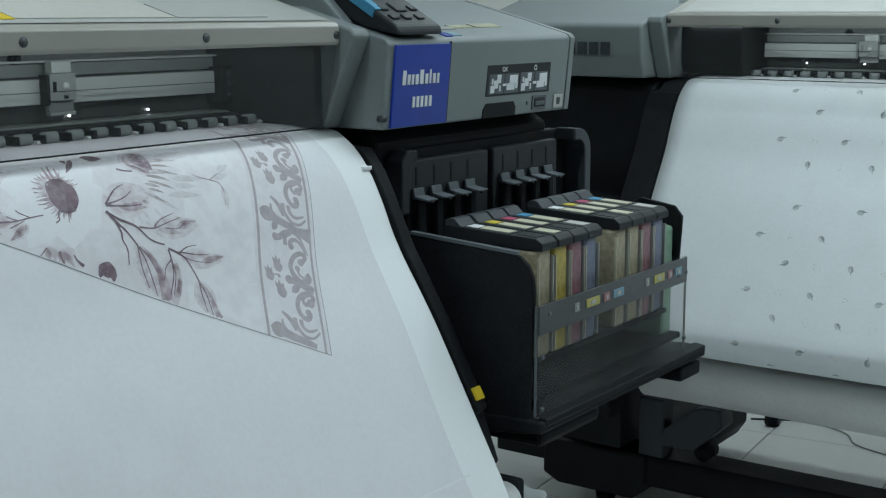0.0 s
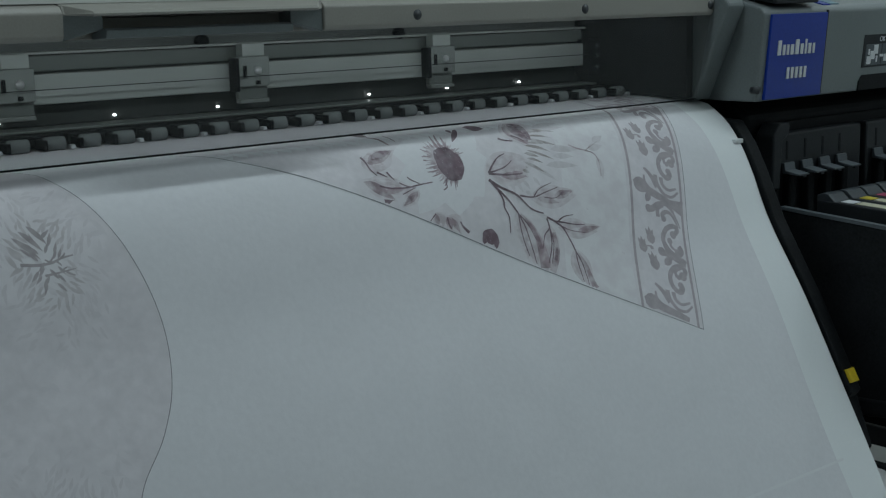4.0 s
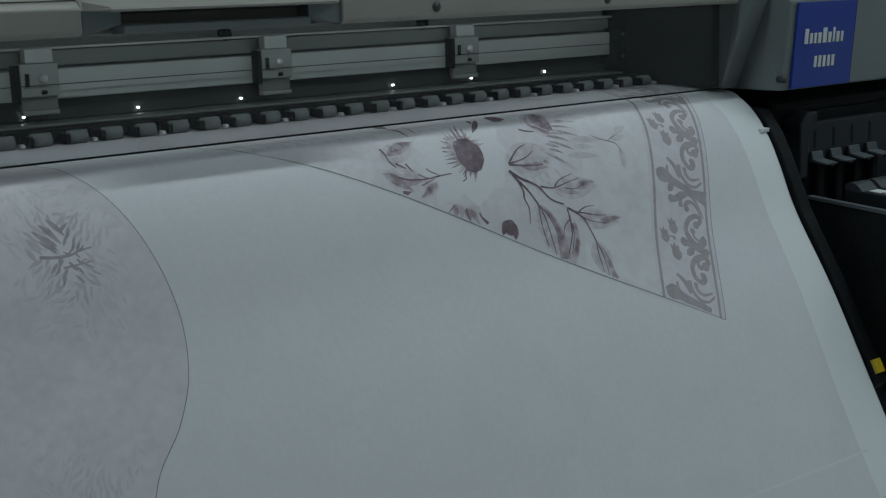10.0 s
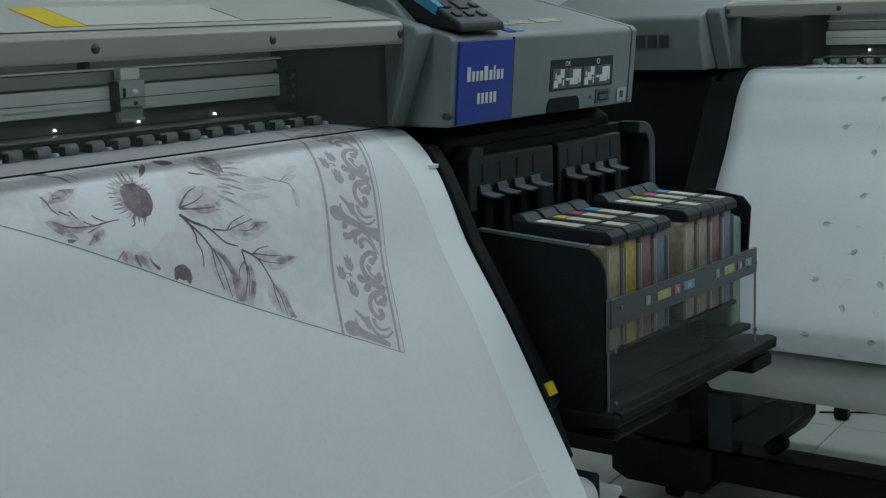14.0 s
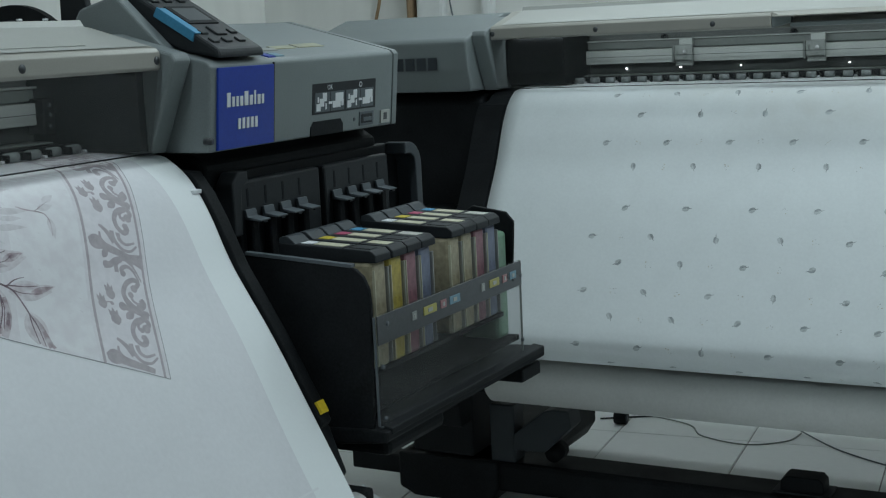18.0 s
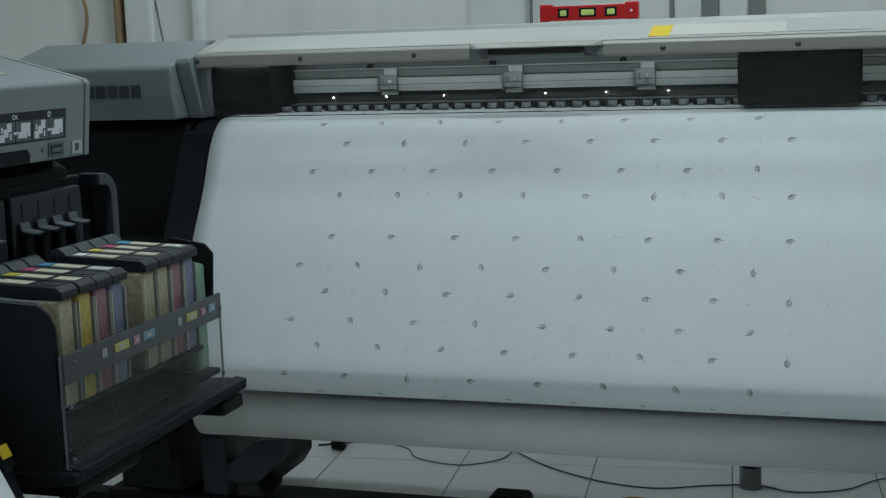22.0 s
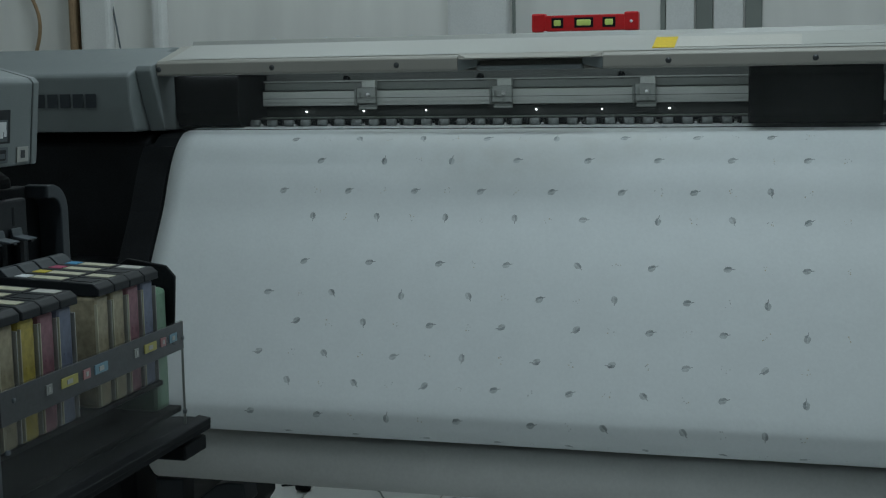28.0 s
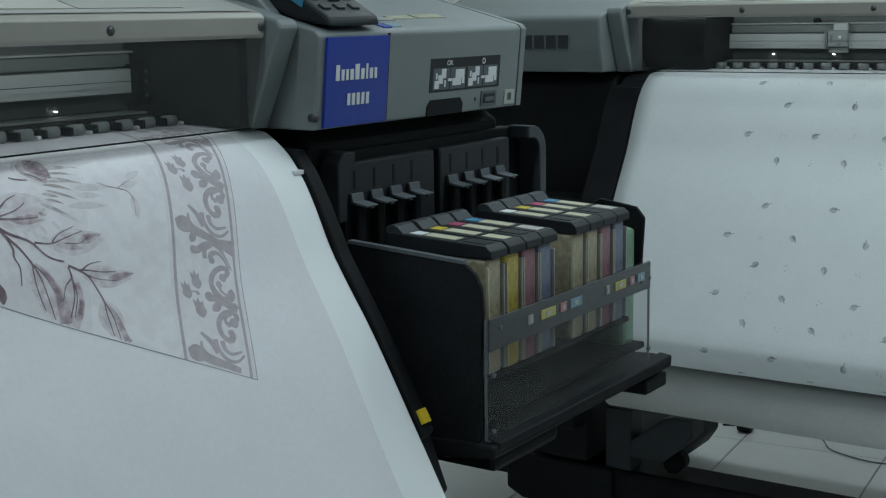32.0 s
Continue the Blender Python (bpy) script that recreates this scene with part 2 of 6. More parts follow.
M_WHITE = mat("white_print", (0.72, 0.74, 0.76), 0.5, var=0.05)
M_YELL = mat("yellow_label", (0.66, 0.47, 0.02), 0.45, var=0.12)
M_AMBER = mat("amber_label", (0.38, 0.20, 0.015), 0.45, var=0.12)
M_CREAM = mat("cream_label", (0.52, 0.50, 0.37), 0.55, var=0.08)
M_RED = mat("red_level_body", (0.55, 0.015, 0.018), 0.35, var=0.12)
M_VIAL = mat("lime_vial", (0.62, 0.75, 0.20), 0.2, var=0.1)
M_TAPE = mat("blue_masking_tape", (0.05, 0.24, 0.40), 0.6, var=0.12, fine=260, bump=0.2)
# pane's grey colour and alpha paint the veil of reflections over the window
M_GLASS = mat("window_plastic", (0.13, 0.14, 0.14), 0.07, var=0.3, fine=40, coarse=5, alpha=0.13, rvar=0.0)
# grey in the clear acrylic paints its reflected haze along with the scuffs
M_ACRYL = mat("hazed_acrylic", (0.15, 0.158, 0.16), 0.30, spec=0.25, var=0.5, fine=40, coarse=5, alpha=0.14, rvar=0.0)
M_SHELF = mat("satin_black_shelf", (0.009, 0.010, 0.011), 0.55, spec=0.10, var=0.3, fine=80, coarse=10)
M_STRIP = mat("acrylic_band", (0.085, 0.09, 0.095), 0.35, var=0.15, alpha=0.85)
M_CAVITY = mat("cavity_panel", (0.19, 0.205, 0.195), 0.5, var=0.15, fine=300, coarse=6)
M_WASH = mat("pale_wash_ink", (0.735, 0.735, 0.762), 0.75, var=0.03, spec=0.2)
M_PALEY = mat("faded_yellow_chip", (0.42, 0.38, 0.12), 0.5, var=0.1)
M_PALEM = mat("faded_red_chip", (0.36, 0.18, 0.19), 0.5, var=0.1)
M_FADEY = mat("worn_yellow_sticker", (0.33, 0.325, 0.22), 0.5, var=0.35, fine=70, coarse=30)
M_PALEC = mat("faded_cyan_chip", (0.17, 0.29, 0.36), 0.5, var=0.1)
M_STICK2 = mat("pale_sticker", (0.50, 0.49, 0.455), 0.5, var=0.06)
M_STICK = mat("faded_sticker", (0.27, 0.28, 0.27), 0.45, var=0.18, fine=90)
M_LED = mat("small_white_led", (0.9, 0.97, 1.0), 0.3, emit=24.0, var=0)
M_LETTER = mat("dark_letter", (0.05, 0.055, 0.06), 0.4, var=0.1)
M_WALL = mat("cream_wall_paint", (0.78, 0.78, 0.75), 0.75, var=0.07, fine=14, coarse=2.0, bump=0.05, stretch=(0.9, 0.9, 0.16))
# for the walls out of view; grey chosen to reduce bounced fill
M_WALLS = mat("bounce_cut_grey", (0.42, 0.44, 0.44), 0.8, var=0.06, fine=60, coarse=2.2, bump=0.12)
M_WALLW = mat("white_pipe_plastic", (0.72, 0.73, 0.72), 0.45, var=0.06)
M_TILE = mat("white_floor_tile", (0.80, 0.81, 0.80), 0.38, var=0.025, fine=40, coarse=4, island=0.04, rvar=0.03)
M_GROUT = mat("dark_grout", (0.30, 0.295, 0.28), 0.9, var=0.2)
M_CEIL = mat("ceiling_paint", (0.68, 0.69, 0.68), 0.85, var=0.04)
M_WOOD = mat("brown_cardboard", (0.28, 0.19, 0.11), 0.8, var=0.15, fine=90, coarse=7)
M_BAG = mat("clear_plastic_bag", (0.62, 0.64, 0.64), 0.2, var=0.2, alpha=0.75)
M_TANKW = mat("cloudy_tank_plastic", (0.37, 0.325, 0.22), 0.35, var=0.35, fine=90, coarse=18)
M_TANKY = mat("yellow_ink_tank", (0.45, 0.36, 0.08), 0.35, var=0.35, fine=90, coarse=18)
M_TANKM = mat("magenta_ink_tank", (0.27, 0.13, 0.155), 0.35, var=0.35, fine=90, coarse=18)
M_TANKC = mat("blue_ink_tank", (0.165, 0.185, 0.26), 0.35, var=0.25, fine=90, coarse=18)
M_TANKG = mat("green_ink_tank", (0.17, 0.29, 0.20), 0.35, var=0.2, fine=90, coarse=18)
M_TANKK = mat("grey_ink_tank", (0.25, 0.255, 0.23), 0.35, var=0.25, fine=90, coarse=18)
M_LYEL = mat("yellow_ink_chip", (0.58, 0.47, 0.05), 0.5, var=0.08)
M_LMAG = mat("magenta_ink_chip", (0.42, 0.07, 0.14), 0.5, var=0.08)
M_LCYA = mat("cyan_ink_chip", (0.06, 0.27, 0.47), 0.5, var=0.08)


# ---------------------------------------------------------------- mesh helpers
def part(name, bm, material, parent=None, label=""):
    me = bpy.data.meshes.new(name)
    bmesh.ops.recalc_face_normals(bm, faces=bm.faces)
    bm.to_mesh(me)
    bm.free()
    me.materials.append(material)
    o = new(name, me)
    if parent is not None:
        o.parent = parent
    if label:
        o["label"] = label
    return o


def thing(name, label, category, m=None, group="", kind=""):
    o = new(name)
    o.empty_display_size = 0.05
    if m is not None:
        o.matrix_world = m
    return tagged(o, label, category, group, kind)




def boxm(x0, x1, y0, y1, z0, z1, b=0.004, seg=2, bm=None):
    own = bm or bmesh.new()
    vs = bmesh.ops.create_cube(own, size=1.0, matrix=Matrix.Translation(((x0 + x1) / 2, (y0 + y1) / 2, (z0 + z1) / 2)) @ Matrix.Diagonal((x1 - x0, y1 - y0, z1 - z0, 1)))["verts"]
    if b > 0:
        es = {e for v in vs for e in v.link_edges}
        bmesh.ops.bevel(own, geom=list(es), offset=min(b, 0.45 * min(x1 - x0, y1 - y0, z1 - z0)), segments=seg, affect="EDGES", profile=0.5)
    return own


def prism(pts, x0, x1, b=0.003, axis="x", seg=2):
    """A closed outline swept along x (points are y, z), y (x, z) or z (x, y)."""
    bm = bmesh.new()

    def at(p, q, w):
        return {"x": (w, p, q), "y": (p, w, q), "z": (p, q, w)}[axis]
    a = [bm.verts.new(at(p, q, x0)) for p, q in pts]
    c = [bm.verts.new(at(p, q, x1)) for p, q in pts]
    n = len(pts)
    bm.faces.new(a)
    bm.faces.new(list(reversed(c)))
    for i in range(n):
        bm.faces.new((a[i], c[i], c[(i + 1) % n], a[(i + 1) % n]))
    bmesh.ops.recalc_face_normals(bm, faces=bm.faces)
    if b > 0:
        bmesh.ops.bevel(bm, geom=list(bm.edges), offset=b, segments=seg, affect="EDGES", profile=0.5, clamp_overlap=True)
    return bm


def rod(p, q, r, n=14, r2=None, bm=None):
    own = bm or bmesh.new()
    p, q = Vector(p), Vector(q)
    d = q - p
    m = Matrix.Translation((p + q) / 2) @ d.to_track_quat("Z", "Y").to_matrix().to_4x4()
    bmesh.ops.create_cone(own, cap_ends=True, segments=n, radius1=r, radius2=r if r2 is None else r2, depth=d.length, matrix=m)
    return own


def tube_curve(name, pts, r, material, parent=None, label=""):
    """A round cable along smooth points, as a mesh."""
    ps = [Vector(p) for p in pts]
    fine = []
    for i in range(len(ps) - 1):
        p0, p1, p2, p3 = ps[max(i - 1, 0)], ps[i], ps[i + 1], ps[min(i + 2, len(ps) - 1)]
        for k in range(8):
            u = k / 8
            fine.append(0.5 * ((2 * p1) + (p2 - p0) * u + (2 * p0 - 5 * p1 + 4 * p2 - p3) * u * u + (3 * p1 - p0 - 3 * p2 + p3) * u ** 3))
    fine.append(ps[-1])
    bm = bmesh.new()
    rings = []
    n = 8
    for i, p in enumerate(fine):
        d = (fine[min(i + 1, len(fine) - 1)] - fine[max(i - 1, 0)]).normalized()
        s = d.orthogonal().normalized() if not rings else (side - d * side.dot(d)).normalized()
        side = s
        u = d.cross(s)
        rings.append([bm.verts.new(p + r * (math.cos(k * math.tau / n) * s + math.sin(k * math.tau / n) * u)) for k in range(n)])
    for a, c in zip(rings, rings[1:]):
        for k in range(n):
            bm.faces.new((a[k], a[(k + 1) % n], c[(k + 1) % n], c[k]))
    bm.faces.new(rings[0])
    bm.faces.new(rings[-1])
    for f in bm.faces:
        f.smooth = True
    return part(name, bm, material, parent, label)


def soft(o):
    for f in o.data.polygons:
        f.use_smooth = True
    return o


def words(name, text, size, m, material, parent, label=""):
    c = bpy.data.curves.new(name, "FONT")
    c.body, c.size, c.align_x, c.align_y, c.extrude = text, size, "CENTER", "CENTER", 0.0002
    tmp = bpy.data.objects.new(name, c)
    scene.collection.objects.link(tmp)
    dg = bpy.context.evaluated_depsgraph_get()
    me = bpy.data.meshes.new_from_object(tmp.evaluated_get(dg))
    bpy.data.objects.remove(tmp)
    me.materials.clear()
    me.materials.append(material)
    me.transform(m)
    o = new(name, me)
    o.parent = parent
    return o


# ---------------------------------------------------------------- the room
XW, XE, YN, YS, ZC = -2.35, 3.4, 1.2, -5.2, 2.85
floor = part("floor", boxm(XW - .1, XE + .1, YS - .1, YN + .1, -0.1, -0.004, 0), M_GROUT)
tagged(floor, "white ceramic tile floor with dark grout joints", "floor", kind="structure")
for nm, args in (("wall_north", (XW - .15, XE + .15, YN, YN + .15, 0, ZC)), ("wall_south", (XW - .15, XE + .15, YS - .15, YS, 0, ZC)),
                 ("wall_west", (XW - .15, XW, YS, YN, 0, ZC)), ("wall_east", (XE, XE + .15, YS, YN, 0, ZC))):
    tagged(part(nm, boxm(*args, 0), M_WALL if nm in ("wall_north", "wall_west") else M_WALLS), "cream painted plaster wall with faint stains" if nm in ("wall_north", "wall_west") else "plain unseen wall, greyed to cut bounced light", "wall", kind="structure")
tagged(part("ceiling", boxm(XW - .15, XE + .15, YS - .15, YN + .15, ZC, ZC + .1, 0), M_CEIL), "plain white painted ceiling", "ceiling", kind="structure")
for i, (lx, ly, lsx, lsy) in enumerate(LAMPS):
    t = thing("ceiling_light", "assumed white fluorescent batten fixture on the ceiling out of view", "lamp", pose(lx, ly, ZC - 0.03), "ceiling lights")
    part("housing", boxm(-lsx / 2 - .03, lsx / 2 + .03, -lsy / 2 - .01, lsy / 2 + .01, -0.025, 0.03, .006), M_WALLW, t)
    for sgn in (-1, 1):
        part("tube", rod((-lsx / 2, sgn * lsy / 4, -0.02), (lsx / 2, sgn * lsy / 4, -0.02), 0.012), mat("tube_glass", (0.85, 0.97, 1.0), 0.4, emit=2.0, var=0), t)

# ---------------------------------------------------------------- the printers
# outline of the paper across the front of a printer: y (depth) and z, with the running length s from the bend
PROF = [(0.235, 1.088), (0.12, 1.089), (0.044, 1.082), (0.022, 1.074), (-0.006, 1.053), (-0.030, 1.022), (-0.050, 0.985), (-0.081, 0.918), (-0.143, 0.818), (-0.211, 0.694), (-0.262, 0.600),
        (-0.279, 0.566), (-0.284, 0.545), (-0.276, 0.521), (-0.25, 0.500), (-0.215, 0.484), (-0.19, 0.476)]
S0 = math.dist(PROF[0], PROF[1]) + math.dist(PROF[1], PROF[2])


def catmull(pts, n=6):
    out = []
    for i in range(len(pts) - 1):
        p = [np.array(pts[min(max(i + k, 0), len(pts) - 1)], float) for k in (-1, 0, 1, 2)]
        for k in range(n):
            u = k / n
            out.append(0.5 * (2 * p[1] + (p[2] - p[0]) * u + (2 * p[0] - 5 * p[1] + 4 * p[2] - p[3]) * u * u + (3 * p[1] - p[0] - 3 * p[2] + p[3]) * u ** 3))
    out.append(np.array(pts[-1], float))
    return np.array(out)


CURVE = catmull(PROF, 6)
SLEN = np.concatenate([[0], np.cumsum(np.linalg.norm(np.diff(CURVE, axis=0), axis=1))]) - S0


def wave(x, z):
    return 0.0008 * math.sin(x * 9 + z * 5) * min(1, max(0, (1.0 - z) * 20))


def on_paper(x, s, off=0.0):
    y, z = np.interp(s, SLEN, CURVE[:, 0]), np.interp(s, SLEN, CURVE[:, 1])
    dy, dz = np.interp(s + .004, SLEN, CURVE[:, 0]) - np.interp(s - .004, SLEN, CURVE[:, 0]), np.interp(s + .004, SLEN, CURVE[:, 1]) - np.interp(s - .004, SLEN, CURVE[:, 1])
    ln = math.hypot(dy, dz) or 1
    return (x, y + wave(x, z) + off * dz / ln, z - off * dy / ln)


X0, X1 = -0.783, 0.855


def paper(m, label, margin, face):
    t = thing("paper_web", label, "paper", m, "printed paper webs")
    bm = bmesh.new()
    nx = 40
    rows = []
    for i, (y, z) in enumerate(CURVE):
        row = []
        for k in range(nx + 1):
            x = X0 + (X1 - X0) * k / nx
            row.append(bm.verts.new((x, y + wave(x, z), z)))
        rows.append(row)
    for a, c in zip(rows, rows[1:]):
        for k in range(nx):
            bm.faces.new((a[k], a[k + 1], c[k + 1], c[k])).smooth = True
    sheet = part("sheet", bm, face, t)
    md = sheet.modifiers.new("thick", "SOLIDIFY")
    md.thickness, md.offset = 0.0006, -1
    # take-up roll behind and below the tension bar
    roll = bm = bmesh.new()
    bmesh.ops.create_cone(bm, cap_ends=True, segments=48, radius1=0.057, radius2=0.057, depth=X1 - X0 - 0.015, matrix=Matrix.Translation(((X0 + X1) / 2, -0.16, 0.417)) @ Euler((0, radians(90), 0)).to_matrix().to_4x4())
    bmesh.ops.bevel(bm, geom=[e for e in bm.edges if len(e.link_faces) == 2 and e.calc_face_angle() > 1], offset=0.006, segments=2, affect="EDGES")
    for a, b in ((0.782, 0.8535),) if margin else ():
        bm = bmesh.new()
        rr = [[bm.verts.new(on_paper(x, s, .00015)) for x in (a + .008 * math.sin(s * 9) + .004, b)] for s in SLEN if -0.02 < s < 0.66]
        for q, w in zip(rr, rr[1:]):
            bm.faces.new((q[0], q[1], w[1], w[0]))
        part("paper_margin", bm, M_MARGIN, t, "paler unprinted paper margin")
    bm = roll
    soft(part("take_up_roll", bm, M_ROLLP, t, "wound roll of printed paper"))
    return t


class Ink:
    """Gathers flat printed shapes in paper coordinates (x across, s down) and lays them on the sheet."""

    def __init__(self):
        self.polys = []

    def fan(self, pts):
        self.polys.append(pts)

    def stroke(self, pts, w0, w1=None, n=4):
        w1 = w0 if w1 is None else w1
        c = catmull(pts, n) if n > 1 else np.array(pts, float)
        L = len(c)
        for i in range(L - 1):
            d0 = c[min(i + 1, L - 1)] - c[max(i - 1, 0)]
            d1 = c[min(i + 2, L - 1)] - c[i]
            n0, n1 = np.array((-d0[1], d0[0])) / (np.hypot(*d0) + 1e-9), np.array((-d1[1], d1[0])) / (np.hypot(*d1) + 1e-9)
            a, b = w0 + (w1 - w0) * i / (L - 1), w0 + (w1 - w0) * (i + 1) / (L - 1)
            self.polys.append([c[i] - n0 * a / 2, c[i] + n0 * a / 2, c[i + 1] + n1 * b / 2, c[i + 1] - n1 * b / 2])

    def leaf(self, cx, cy, ln, wd, ang, bend=0.0, n=6):
        ca, sa = math.cos(ang), math.sin(ang)

        def at(u, v):
            v += bend * ln * (u * u)
            return np.array((cx + u * ln * ca - v * sa, cy + u * ln * sa + v * ca))
        for i in range(n):
            u0, u1 = i / n, (i + 1) / n
            h0, h1 = wd / 2 * math.sin(math.pi * u0 ** 0.8), wd / 2 * math.sin(math.pi * u1 ** 0.8)
            self.polys.append([at(u0, -h0), at(u0, h0), at(u1, h1), at(u1, -h1)])

    def half_leaf(self, cx, cy, ln, wd, ang, side, rng, n=7):
        """One half of a blunt, slightly ragged leaf beside its midrib."""
        ca, sa = math.cos(ang), math.sin(ang)
        edge = [wd * (1 - abs(2 * i / n - 1) ** 2.6) ** .5 * rng.uniform(.86, 1.06) for i in range(n + 1)]
        at = lambda u, v: np.array((cx + u * ln * ca - side * v * sa, cy + u * ln * sa + side * v * ca))
        for i in range(n):
            self.polys.append([at(i / n, 0), at(i / n, edge[i]), at((i + 1) / n, edge[i + 1]), at((i + 1) / n, 0)])

    def disc(self, cx, cy, rx, ry=None, ang=0.0, n=14, rough=0.0, rng=None):
        ry = rx if ry is None else ry
        ca, sa = math.cos(ang), math.sin(ang)
        pts = []
        for k in range(n):
            a = k * math.tau / n
            g = 1 + (rng.uniform(-rough, rough) if rng else 0)
            u, v = rx * g * math.cos(a), ry * g * math.sin(a)
            pts.append(np.array((cx + u * ca - v * sa, cy + u * sa + v * ca)))
        if rx < .006:
            self.polys.append(pts)
            return
        c = np.array((cx, cy))
        for k in range(n):
            p, q = pts[k], pts[(k + 1) % n]
            self.polys.append([c, (p + c) / 2, (q + c) / 2])
            self.polys.append([(p + c) / 2, p, q, (q + c) / 2])

    def cells(self):
        """The shapes, with large four-sided ones cut into small cells that follow the bend of the paper."""
        for p in self.polys:
            if len(p) != 4:
                yield p
                continue
            a, b, c, d = (np.array(q, float) for q in p)
            nu = max(1, math.ceil(max(np.hypot(*(d - a)), np.hypot(*(c - b))) / .009))
            nv = max(1, math.ceil(max(np.hypot(*(b - a)), np.hypot(*(c - d))) / .009))
            at = lambda i, j: (a + (b - a) * j / nv) * (1 - i / nu) + (d + (c - d) * j / nv) * i / nu
            for i in range(nu):
                for j in range(nv):
                    yield [at(i, j), at(i, j + 1), at(i + 1, j + 1), at(i + 1, j)]

    def lay(self, name, material, parent, off=0.0006, label="", keep=None):
        bm = bmesh.new()
        for i, p in enumerate(self.cells()):
            if keep and not all(keep(q) for q in p):
                continue
            if min(q[0] for q in p) < X0 + .004 or max(q[0] for q in p) > X1 - .004 or min(q[1] for q in p) < -0.17:
                continue
            vs = [bm.verts.new(on_paper(q[0], q[1], off + 2.4e-6 * (i * 5 % 13))) for q in p]
            try:
                bm.faces.new(vs)
            except ValueError:
                pass
        me = bpy.data.meshes.new(name)
        bm.to_mesh(me)
        bm.free()
        me.materials.append(material)
        o = new(name, me)
        o.parent = parent
        if len(self.polys) > 12:
            o["kind"] = "stuff"
        if label:
            o["label"] = label
        return o


def casters(t, x, y, zlow):
    for dy in y:
        w = part("caster", rod((x - 0.016, dy, zlow + 0.03), (x + 0.016, dy, zlow + 0.03), 0.03, 18), M_BLACK, t)
        part("fork", boxm(x - 0.024, x + 0.024, dy - 0.018, dy + 0.018, zlow + 0.045, zlow + 0.085, .004), M_DARK, w)


def bars(name, widths, h, x, y, z, gap, material, parent, label=""):
    """A row of upright bars in place of lettering, on a plane that faces -y."""
    bm = bmesh.new()
    for w, g in widths:
        boxm(x, x + w, y - 0.0006, y + 0.0006, z, z + h * g, 0, bm=bm)
        x += w + gap
    return part(name, bm, material, parent, label)


